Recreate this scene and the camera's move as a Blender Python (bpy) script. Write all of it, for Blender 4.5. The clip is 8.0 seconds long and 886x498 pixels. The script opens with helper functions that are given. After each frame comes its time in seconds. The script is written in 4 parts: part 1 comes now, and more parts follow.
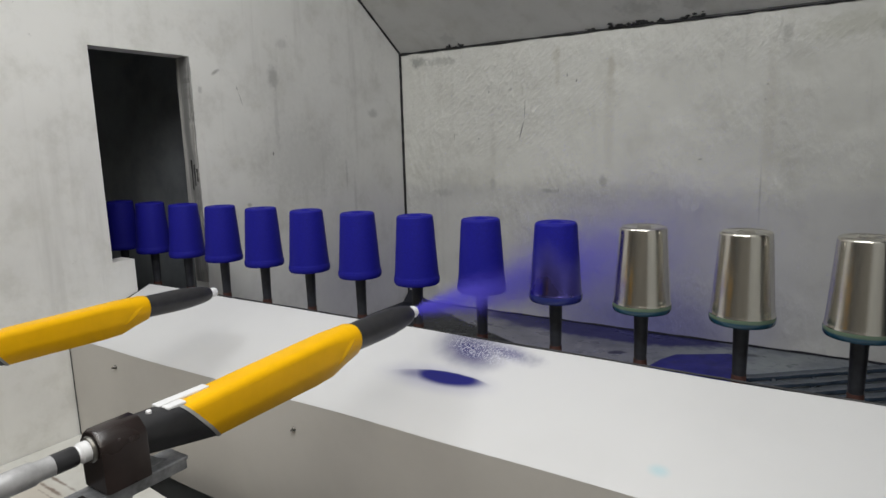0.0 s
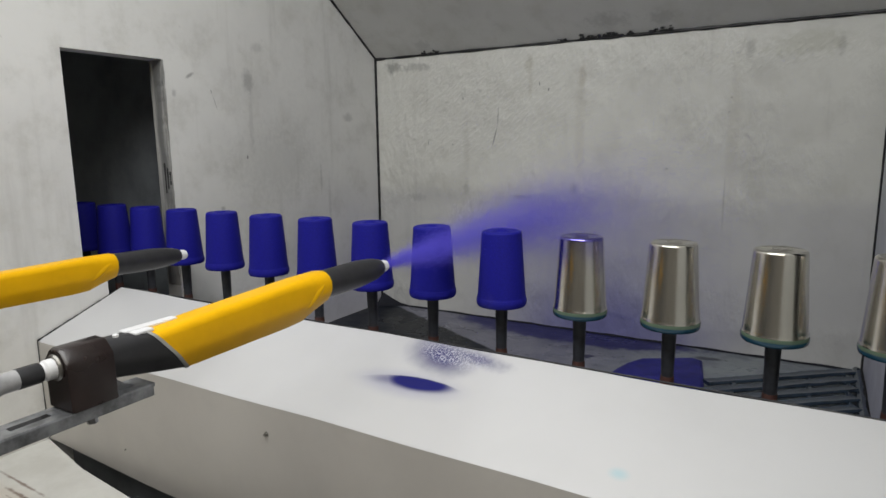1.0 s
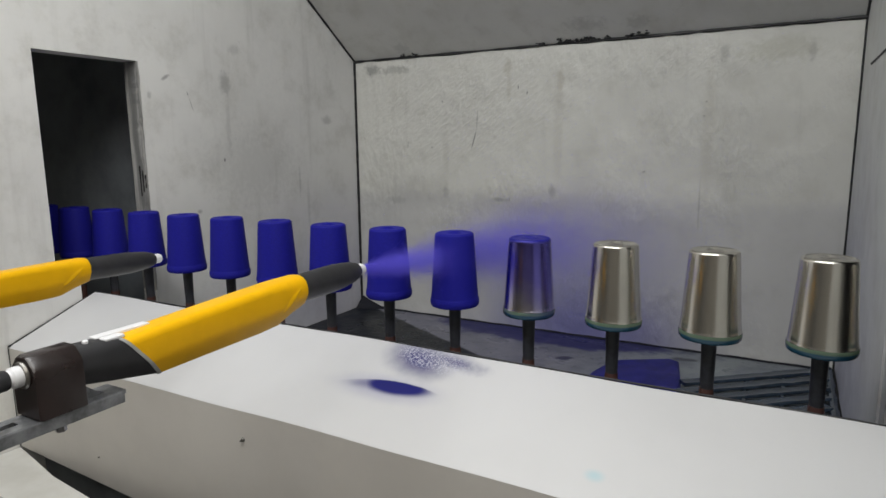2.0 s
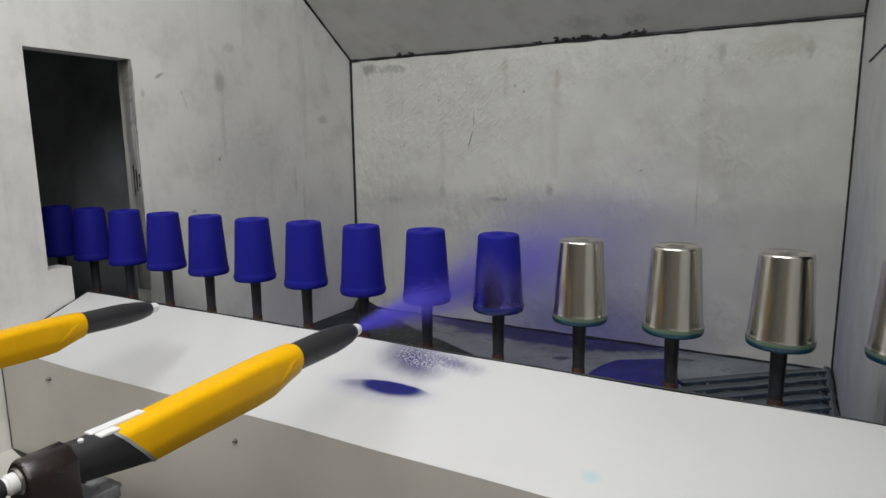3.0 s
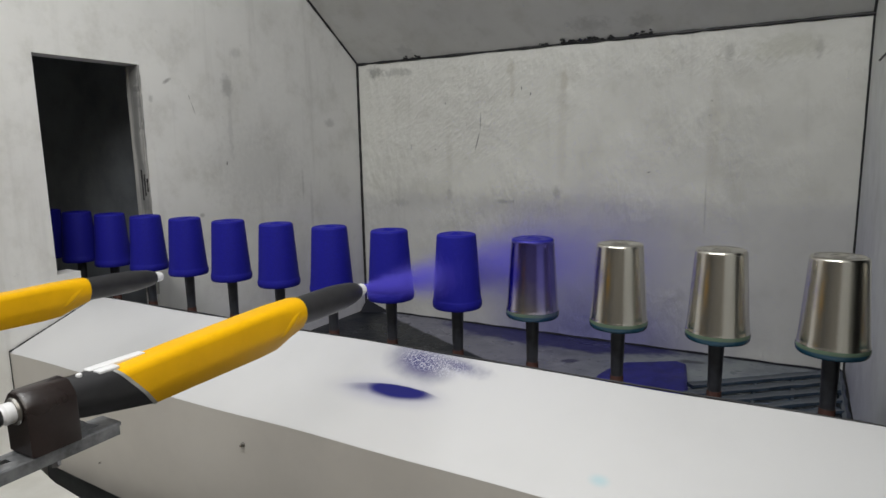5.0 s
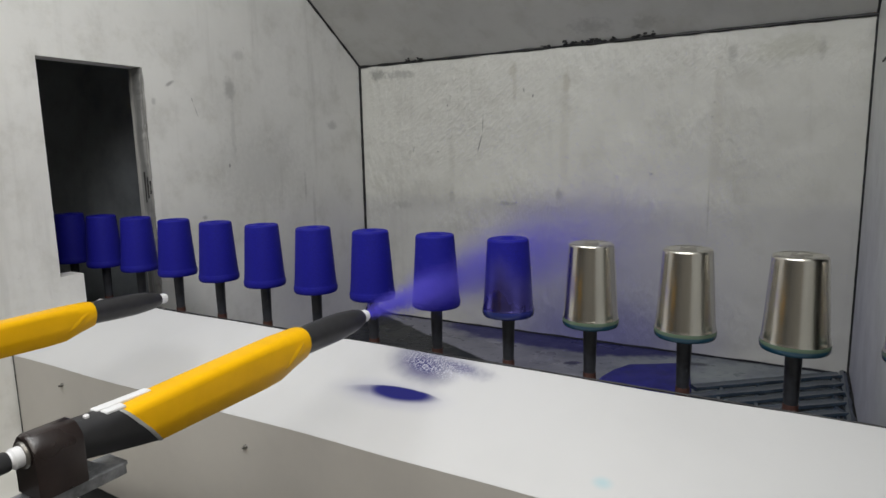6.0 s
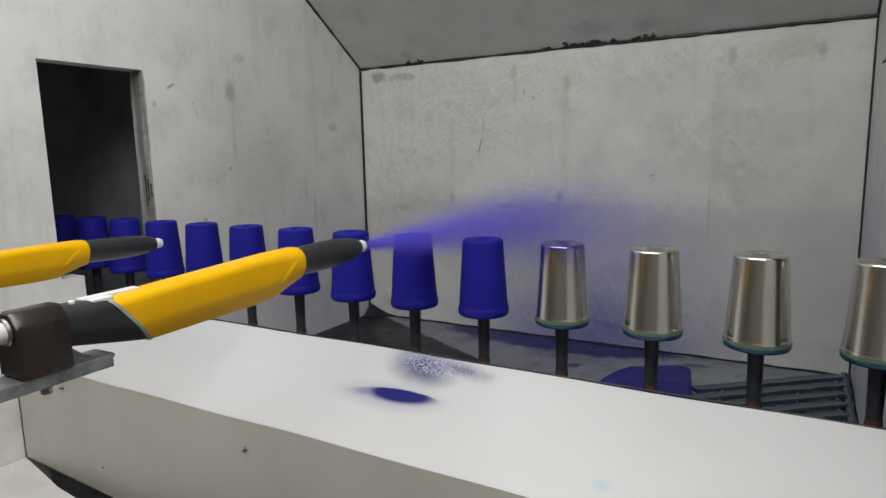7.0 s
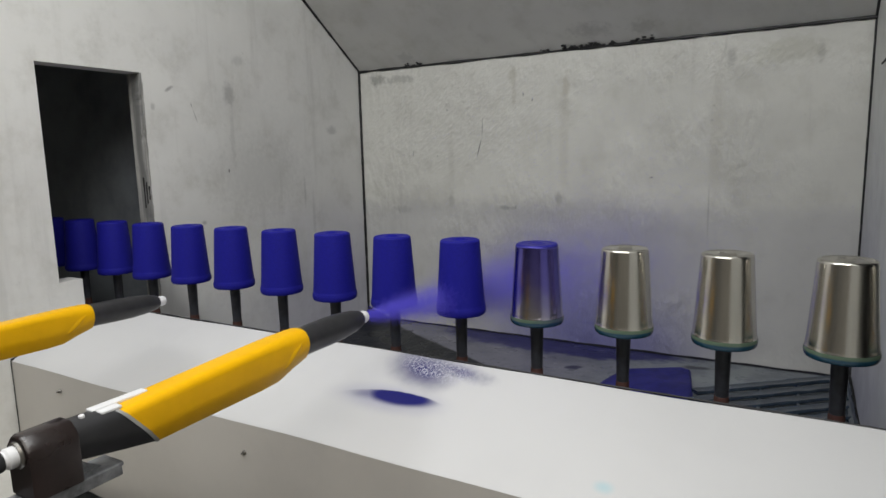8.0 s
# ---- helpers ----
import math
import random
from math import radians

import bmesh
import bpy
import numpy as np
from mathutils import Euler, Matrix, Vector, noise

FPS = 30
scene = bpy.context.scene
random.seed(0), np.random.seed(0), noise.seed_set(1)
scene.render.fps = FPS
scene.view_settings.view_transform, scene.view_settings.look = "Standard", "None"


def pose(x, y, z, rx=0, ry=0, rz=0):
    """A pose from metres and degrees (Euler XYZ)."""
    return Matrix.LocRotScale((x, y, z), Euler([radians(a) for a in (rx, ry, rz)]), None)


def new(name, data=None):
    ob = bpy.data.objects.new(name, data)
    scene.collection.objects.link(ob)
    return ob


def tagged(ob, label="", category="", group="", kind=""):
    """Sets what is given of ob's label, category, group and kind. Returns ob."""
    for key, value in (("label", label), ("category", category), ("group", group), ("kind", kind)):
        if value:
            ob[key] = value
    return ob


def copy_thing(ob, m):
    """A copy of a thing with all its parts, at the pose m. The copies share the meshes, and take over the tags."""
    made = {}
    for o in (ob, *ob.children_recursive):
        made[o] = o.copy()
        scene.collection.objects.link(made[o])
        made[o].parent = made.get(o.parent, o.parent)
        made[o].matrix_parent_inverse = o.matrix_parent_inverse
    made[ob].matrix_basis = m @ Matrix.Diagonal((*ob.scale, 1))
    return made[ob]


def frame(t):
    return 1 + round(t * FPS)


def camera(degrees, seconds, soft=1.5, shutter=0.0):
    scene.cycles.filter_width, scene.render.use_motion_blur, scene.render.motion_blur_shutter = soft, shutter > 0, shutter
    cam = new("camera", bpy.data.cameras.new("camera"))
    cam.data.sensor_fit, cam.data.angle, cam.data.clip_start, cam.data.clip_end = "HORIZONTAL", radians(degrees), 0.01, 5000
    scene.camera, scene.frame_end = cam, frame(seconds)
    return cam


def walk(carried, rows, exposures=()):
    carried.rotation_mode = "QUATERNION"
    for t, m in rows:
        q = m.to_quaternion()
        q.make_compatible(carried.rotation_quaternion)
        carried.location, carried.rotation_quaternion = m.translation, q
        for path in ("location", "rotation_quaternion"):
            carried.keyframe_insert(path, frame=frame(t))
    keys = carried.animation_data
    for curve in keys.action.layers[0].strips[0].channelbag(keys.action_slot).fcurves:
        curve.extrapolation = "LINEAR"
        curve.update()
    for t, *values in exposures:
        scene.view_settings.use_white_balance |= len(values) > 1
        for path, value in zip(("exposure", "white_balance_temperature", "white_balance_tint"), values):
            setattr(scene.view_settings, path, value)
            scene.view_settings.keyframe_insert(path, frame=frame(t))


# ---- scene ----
cam = camera(70.62, 8.0, 1.5)
walk(cam, [
    (0.0, pose(-0.0248, -0.0014, 1.4350, 80.327, 1.597, 32.825)),
    (0.1, pose(-0.0226, -0.0018, 1.4354, 80.368, 1.537, 33.025)),
    (0.2, pose(-0.0205, -0.0024, 1.4360, 80.403, 1.476, 33.045)),
    (0.3, pose(-0.0185, -0.0034, 1.4369, 80.428, 1.416, 33.111)),
    (0.4, pose(-0.0165, -0.0049, 1.4383, 80.457, 1.355, 33.086)),
    (0.5, pose(-0.0148, -0.0070, 1.4402, 80.480, 1.295, 32.828)),
    (0.6, pose(-0.0132, -0.0099, 1.4428, 80.474, 1.180, 32.381)),
    (0.7, pose(-0.0118, -0.0131, 1.4459, 80.439, 1.066, 31.947)),
    (0.8, pose(-0.0104, -0.0161, 1.4491, 80.390, 0.951, 31.512)),
    (0.9, pose(-0.0090, -0.0185, 1.4522, 80.337, 0.837, 31.063)),
    (1.0, pose(-0.0074, -0.0197, 1.4548, 80.291, 0.722, 30.612)),
    (1.1, pose(-0.0056, -0.0200, 1.4567, 80.262, 0.688, 30.198)),
    (1.2, pose(-0.0039, -0.0202, 1.4580, 80.250, 0.654, 29.878)),
    (1.3, pose(-0.0023, -0.0204, 1.4587, 80.257, 0.619, 29.666)),
    (1.4, pose(-0.0012, -0.0204, 1.4591, 80.275, 0.585, 29.450)),
    (1.5, pose(-0.0008, -0.0204, 1.4592, 80.304, 0.551, 29.283)),
    (3.0, pose(-0.0015, -0.0040, 1.4513, 80.541, 0.645, 28.740)),
    (3.5, pose(0.0010, -0.0026, 1.4494, 80.600, 0.750, 28.820)),
    (4.0, pose(0.0012, 0.0000, 1.4509, 80.604, 0.917, 29.040)),
    (5.5, pose(-0.0009, 0.0000, 1.4506, 80.921, 1.091, 29.557)),
    (6.0, pose(-0.0006, 0.0007, 1.4502, 81.010, 1.150, 29.646)),
    (6.5, pose(0.0003, -0.0004, 1.4505, 81.107, 1.160, 29.700)),
    (7.0, pose(0.0021, 0.0023, 1.4501, 81.199, 1.247, 29.772)),
    (7.5, pose(0.0014, 0.0010, 1.4510, 81.355, 1.300, 29.698)),
    (8.0, pose(-0.0011, 0.0048, 1.4463, 81.508, 1.357, 29.644)),
])

# ---- light ----
EYE = 1.45                      # height of the camera over the workshop floor
world = bpy.data.worlds.new("world")
scene.world = world
world.use_nodes = True
world.node_tree.nodes["Background"].inputs[0].default_value = (0.8, 0.85, 1.0, 1)
world.node_tree.nodes["Background"].inputs[1].default_value = 0.05


def area_lamp(name, m, sx, sy, watts, colour):
    d = bpy.data.lights.new(name, "AREA")
    d.shape, d.size, d.size_y, d.energy, d.color = "RECTANGLE", sx, sy, watts, colour
    ob = new(name, d)
    ob.matrix_world = m
    return ob


area_lamp("booth_tube_light", pose(-0.52, 0.03, EYE + 1.30, 22), 2.3, 0.46, 31.0, (0.985, 1.0, 1.0))
# unseen fill lamp, added to lift the left wall and the shield front
area_lamp("workshop_fill_light", pose(0.70, -0.62, 2.82), 2.0, 1.2, 22, (1.0, 0.935, 0.85))
scene.view_settings.exposure = 0.0

# ---- sizes, in metres ----
LEFT, RIGHT, BACK = -1.585, 0.1545, 2.113     # inner faces of the booth walls
TOP, BASE = EYE + 0.340, EYE - 0.678          # upper and lower edge of the back wall
THICK = 0.058
SLOPE = 0.70                                  # rise of the hood towards the front
HOLE_Y0, HOLE_Y1 = 0.8526, 1.1275
HOLE_TOP, HOLE_LOW, SLOT_Y0, SLOT_LOW = EYE + 0.240, EYE - 0.293, 0.910, EYE - 0.62
LINE_Y, CUP_TOP, CUP_RIM = 1.0234, EYE - 0.1583, EYE - 0.2975
PITCH, FIRST = 0.1524, -1.5207
GUN_X, GUN2_X, GUN_Y = -0.5995, -1.1013, 0.791
BOX_Y0, BOX_Y1 = 0.7224, 0.9463
BOX_Z0, BOX_Z1, BOX_LOW = EYE - 0.453, EYE - 0.3672, EYE - 0.7014


# ---- materials ----
class Nodes:
    """A small helper to lay nodes of one material."""

    def __init__(self, name):
        self.mat = bpy.data.materials.new(name)
        self.mat.use_nodes = True
        self.nt = self.mat.node_tree
        self.bsdf = self.nt.nodes["Principled BSDF"]

    def put(self, kind, ins=None, **props):
        n = self.nt.nodes.new(kind)
        if "operation" in props:
            n.operation = props["operation"]
        if "use_clamp" in props:
            n.use_clamp = props["use_clamp"]
        if "data_type" in props:
            n.data_type = props["data_type"]
        if "blend_type" in props:
            n.blend_type = props["blend_type"]
        if "interpolation_type" in props:
            n.interpolation_type = props["interpolation_type"]
        if "vector_type" in props:
            n.vector_type = props["vector_type"]
        for k, v in (ins or {}).items():
            self.link(v, n.inputs[k])
        return n

    def link(self, v, socket):
        if isinstance(v, bpy.types.NodeSocket):
            self.nt.links.new(v, socket)
        elif isinstance(v, tuple) and len(v) == 3 and socket.type == "RGBA":
            socket.default_value = (*v, 1)
        else:
            socket.default_value = v

    def math(self, op, a, b=0.0, clamp=False):
        return self.put("ShaderNodeMath", {0: a, 1: b}, operation=op, use_clamp=clamp).outputs[0]

    def mix(self, f, a, b, mode="MIX"):
        n = self.put("ShaderNodeMix", {}, data_type="RGBA", blend_type=mode)
        self.link(f, n.inputs[0]), self.link(a, n.inputs[6]), self.link(b, n.inputs[7])
        return n.outputs[2]

    def ramp(self, v, lo, hi, a=0.0, b=1.0):
        n = self.put("ShaderNodeMapRange", {0: v, 1: lo, 2: hi, 3: a, 4: b}, interpolation_type="SMOOTHSTEP")
        return n.outputs[0]

    def pos(self):
        return self.put("ShaderNodeNewGeometry").outputs["Position"]

    def local(self):
        return self.put("ShaderNodeTexCoord").outputs["Object"]

    def mapped(self, v, loc=(0, 0, 0), rot=(0, 0, 0), scale=(1, 1, 1), kind="POINT"):
        return self.put("ShaderNodeMapping", {0: v, 1: loc, 2: rot, 3: scale}, vector_type=kind).outputs[0]

    def noise(self, v, scale, detail=4.0, rough=0.55):
        return self.put("ShaderNodeTexNoise", {"Vector": v, "Scale": scale, "Detail": detail, "Roughness": rough}).outputs[0]

    def blob(self, v, centre, radii, rot=(0, 0, 0), soft=0.4, rag=0.0, grain=60.0):
        """1 inside an ellipsoid, fading to 0 at its edge; rag roughens the edge."""
        m = self.mapped(v, centre, rot, radii, "TEXTURE")
        d = self.put("ShaderNodeVectorMath", {0: m}, operation="LENGTH").outputs["Value"]
        if rag:
            d = self.math("ADD", d, self.math("MULTIPLY", self.math("SUBTRACT", self.noise(v, grain), 0.5), rag))
        return self.ramp(d, 1.0, 1.0 - soft, 0.0, 1.0)

    def bump(self, h, strength, dist, before=None):
        ins = {"Strength": strength, "Distance": dist, "Height": h}
        if before is not None:
            ins["Normal"] = before
        return self.put("ShaderNodeBump", ins).outputs[0]

    def done(self, colour=None, rough=None, metal=None, normal=None, **more):
        for key, v in (("Base Color", colour), ("Roughness", rough), ("Metallic", metal), ("Normal", normal)):
            if v is not None:
                self.link(v, self.bsdf.inputs[key])
        for key, v in more.items():
            self.link(v, self.bsdf.inputs[key.replace("_", " ")])
        return self.mat


def wall_material(name, base, stains, overspray, trowel, low_tone=0.0, dents=()):
    """White painted panel, dirty, with its own stains, broad toning and overspray."""
    n = Nodes(name)
    p = n.pos()
    big, mid, fine = n.noise(p, 2.2, 5), n.noise(p, 9.0, 6, 0.65), n.noise(p, 140.0, 3)
    streak = n.noise(n.mapped(p, scale=(14, 14, 1.3)), 1.0, 5, 0.6)
    c = n.mix(n.ramp(big, 0.38, 0.72), base, tuple(v * 0.86 for v in base))
    c = n.mix(n.ramp(mid, 0.45, 0.75, 0.0, 0.45), c, (0.50, 0.49, 0.44))
    c = n.mix(n.ramp(streak, 0.55, 0.78, 0.0, 0.30), c, (0.40, 0.39, 0.36))
    c = n.mix(n.ramp(n.noise(p, 31.0, 5, 0.7), 0.66, 0.78, 0.0, 0.35), c, (0.28, 0.28, 0.27))
    for centre, radii, rot, amount, colour, rag in stains:
        m = n.blob(p, centre, radii, rot, 0.75 if rag else 0.5, rag)
        c = n.mix(n.math("MULTIPLY", m, amount), c, colour)
    if low_tone:
        # darker bluish-grey tone below the height of the line, uneven at its upper edge
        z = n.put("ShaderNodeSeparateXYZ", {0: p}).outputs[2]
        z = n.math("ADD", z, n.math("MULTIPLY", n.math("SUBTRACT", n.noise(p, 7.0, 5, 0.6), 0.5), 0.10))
        c = n.mix(n.ramp(z, EYE - 0.16, EYE - 0.22, 0.0, low_tone), c, (0.33, 0.33, 0.38))
    for centre, radii, amount in overspray:
        m = n.blob(p, centre, radii, (0, 0, 0), 1.0, 0.35, 5.0)
        c = n.mix(n.math("MULTIPLY", m, amount), c, (0.18, 0.18, 0.40))
    nrm = n.bump(fine, 0.12, 0.001)
    ridges = n.noise(n.mapped(p, rot=(0, 0.6, 0), scale=(1.8, 1, 1)), 17.0, 3, 0.5)
    nrm = n.bump(n.math("MULTIPLY", ridges, n.ramp(n.noise(p, 3.5, 2), 0.38, 0.62)), trowel, 0.018, nrm)
    for centre, radii, strength in dents:
        # trowel dents in the coat
        cut = n.noise(n.mapped(n.mapped(p, rot=(0, 0.92, 0)), scale=(0.42, 1, 1)), 80.0, 4, 0.6)
        zone = n.blob(p, centre, radii, (0, 0, 0), 0.9, 0.5, 6.0)
        nrm = n.bump(n.math("MULTIPLY", n.ramp(cut, 0.42, 0.66), zone), strength, 0.004, nrm)
    return n.done(c, n.ramp(mid, 0.3, 0.7, 0.40, 0.60), 0.0, nrm)


GREY, SOOT = (0.22, 0.22, 0.21), (0.10, 0.10, 0.10)
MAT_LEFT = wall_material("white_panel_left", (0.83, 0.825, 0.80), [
    ((LEFT, 1.431, EYE + 0.205), (0.06, 0.030, 0.050), (0, 0, 0), 0.50, GREY, 0.8),
    ((LEFT, 1.476, EYE + 0.310), (0.06, 0.035, 0.022), (0, 0, 0), 0.25, GREY, 1.0),
    ((LEFT, 1.214, EYE + 0.204), (0.06, 0.020, 0.007), (0.5, 0, 0), 0.55, SOOT, 1.2),
    ((LEFT, 1.157, EYE + 0.150), (0.06, 0.010, 0.014), (0, 0, 0), 0.35, GREY, 1.0),
    ((LEFT, 1.925, EYE + 0.103), (0.06, 0.040, 0.022), (0, 0, 0), 0.4, GREY, 1.0),
    ((LEFT, 1.411, EYE - 0.036), (0.06, 0.005, 0.009), (0, 0, 0), 0.8, SOOT, 0.5),
    ((LEFT, 1.286, EYE + 0.162), (0.06, 0.0020, 0.010), (0.3, 0, 0), 0.7, SOOT, 0.4),
    ((LEFT, 1.297, EYE + 0.132), (0.06, 0.0018, 0.030), (0.33, 0, 0), 0.5, SOOT, 0.4),
    ((LEFT, 1.757, EYE - 0.120), (0.06, 0.008, 0.070), (0, 0, 0), 0.3, GREY, 0.8),
    ((LEFT, 1.12, EYE - 0.09), (0.07, 0.010, 0.06), (0, 0, 0), 0.6, SOOT, 1.2),
    # broad grey toning, darker towards the back corner
    ((LEFT, 1.92, EYE - 0.10), (0.06, 0.62, 0.75), (0, 0, 0), 0.20, (0.40, 0.40, 0.42), 0.5),
    ((LEFT, 1.435, EYE + 0.06), (0.06, 0.014, 0.12), (0, 0, 0), 0.18, GREY, 0.8),
    ((LEFT, 1.30, EYE - 0.19), (0.06, 0.012, 0.010), (0, 0, 0), 0.5, GREY, 1.0),
    ((LEFT, 1.55, EYE - 0.06), (0.06, 0.30, 0.16), (0, 0, 0), 0.14, GREY, 1.2),
    ((LEFT, 1.80, EYE - 0.22), (0.06, 0.012, 0.14), (0, 0, 0), 0.20, GREY, 0.8),
    ((LEFT, 0.62, EYE - 0.43), (0.06, 0.03, 0.05), (0, 0, 0), 0.35, (0.35, 0.33, 0.28), 1.2),
], [((LEFT, 1.95, EYE - 0.55), (0.5, 0.9, 0.5), 0.38)], 0.12)
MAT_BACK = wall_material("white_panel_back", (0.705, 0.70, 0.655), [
    ((-1.032, BACK, EYE + 0.095), (0.0025, 0.06, 0.045), (0, 0.05, 0), 0.6, SOOT, 0.25),
    ((-1.046, BACK, EYE + 0.020), (0.0035, 0.06, 0.045), (0, 0.28, 0), 0.85, SOOT, 0.25),
    ((-0.942, BACK, EYE - 0.198), (0.045, 0.06, 0.011), (0, 0, 0), 0.55, GREY, 1.2),
    ((-0.900, BACK, EYE - 0.196), (0.003, 0.06, 0.012), (0, 0, 0), 0.6, SOOT, 0.2),
    ((-0.870, BACK, EYE + 0.203), (0.003, 0.06, 0.010), (0, 0, 0), 0.85, SOOT, 0.2),
    ((-0.836, BACK, EYE + 0.182), (0.0035, 0.06, 0.008), (0, 0.2, 0), 0.85, SOOT, 0.2),
    ((-1.179, BACK, EYE + 0.166), (0.003, 0.06, 0.007), (0, 0, 0), 0.8, SOOT, 0.2),
    ((-1.226, BACK, EYE - 0.005), (0.004, 0.06, 0.004), (0, 0, 0), 0.8, SOOT, 0.2),
    ((-1.335, BACK, EYE + 0.005), (0.002, 0.06, 0.018), (0, 0.15, 0), 0.6, SOOT, 0.2),
    ((-0.425, BACK, EYE - 0.090), (0.009, 0.06, 0.003), (0, -0.3, 0), 0.8, SOOT, 0.2),
    ((-0.245, BACK, EYE + 0.128), (0.003, 0.06, 0.003), (0, 0, 0), 0.8, SOOT, 0.2),
    ((-0.250, BACK, EYE + 0.085), (0.003, 0.06, 0.003), (0, 0, 0), 0.8, SOOT, 0.2),
    ((-1.500, BACK, EYE + 0.300), (0.05, 0.06, 0.030), (0, 0, 0), 0.7, GREY, 1.3),
    ((-1.390, BACK, EYE + 0.295), (0.09, 0.06, 0.022), (0, 0, 0), 0.45, GREY, 1.6),
    ((-1.167, BACK, EYE - 0.175), (0.020, 0.06, 0.035), (0, 0, 0), 0.35, GREY, 1.0),
    ((-1.40, BACK, EYE - 0.215), (0.060, 0.06, 0.022), (0, 0, 0), 0.30, GREY, 1.0),
    ((-0.736, BACK, EYE - 0.165), (0.022, 0.06, 0.030), (0, 0, 0), 0.40, GREY, 1.0),
    ((-0.714, BACK, EYE + 0.215), (0.018, 0.06, 0.055), (0, 0, 0), 0.40, (0.36, 0.32, 0.25), 1.0),
    ((-0.911, BACK, EYE + 0.274), (0.024, 0.06, 0.040), (0, 0, 0), 0.35, (0.36, 0.33, 0.25), 1.0),
    ((-0.905, BACK, EYE + 0.20), (0.012, 0.06, 0.060), (0, 0, 0), 0.25, (0.36, 0.33, 0.25), 1.0),
    ((-1.165, BACK, EYE - 0.02), (0.020, 0.06, 0.17), (0, 0, 0), 0.15, (0.36, 0.34, 0.28), 0.8),
    ((-1.00, BACK, EYE - 0.20), (0.75, 0.06, 0.07), (0, 0, 0), 0.13, GREY, 0.9),
    ((-0.25, BACK, EYE - 0.20), (0.004, 0.06, 0.12), (0, 0, 0), 0.35, GREY, 0.4),
    ((-0.72, BACK, EYE + 0.04), (0.026, 0.06, 0.28), (0, 0, 0), 0.20, (0.40, 0.37, 0.30), 0.7),
    ((-0.235, BACK, EYE + 0.02), (0.028, 0.06, 0.34), (0, 0, 0), 0.20, (0.40, 0.37, 0.30), 0.7),
        ((-0.20, BACK, EYE + 0.27), (0.020, 0.06, 0.035), (0, 0, 0), 0.35, GREY, 0.8),
    ((0.03, BACK, EYE + 0.26), (0.015, 0.06, 0.040), (0, 0, 0), 0.35, GREY, 0.8),
    ((-0.58, BACK, BASE + 0.075), (0.10, 0.06, 0.012), (0, 0.08, 0), 0.7, (0.06, 0.06, 0.16), 1.0),
    ((-0.05, BACK, EYE + 0.27), (0.14, 0.06, 0.05), (0, 0, 0), 0.28, (0.34, 0.34, 0.24), 1.2),
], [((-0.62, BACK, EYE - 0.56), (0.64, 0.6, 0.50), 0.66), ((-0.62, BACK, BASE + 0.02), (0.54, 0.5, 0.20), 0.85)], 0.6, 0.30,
    [((-1.15, BACK, EYE + 0.16), (0.62, 0.3, 0.34), 0.60), ((-0.25, BACK, EYE + 0.25), (0.55, 0.3, 0.09), 0.28)])
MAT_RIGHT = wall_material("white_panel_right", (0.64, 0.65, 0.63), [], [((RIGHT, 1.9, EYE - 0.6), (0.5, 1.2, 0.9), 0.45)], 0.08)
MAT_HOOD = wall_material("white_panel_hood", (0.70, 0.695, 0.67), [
    ((-0.62, 2.06, EYE + 0.39), (0.10, 0.05, 0.035), (0, 0, 0), 0.22, SOOT, 1.6),
    ((-0.45, 2.07, EYE + 0.38), (0.06, 0.05, 0.03), (0, 0, 0), 0.22, SOOT, 1.6),
    ((-1.33, 2.08, EYE + 0.37), (0.05, 0.05, 0.03), (0, 0, 0), 0.20, SOOT, 1.6),
], [], 0.06)


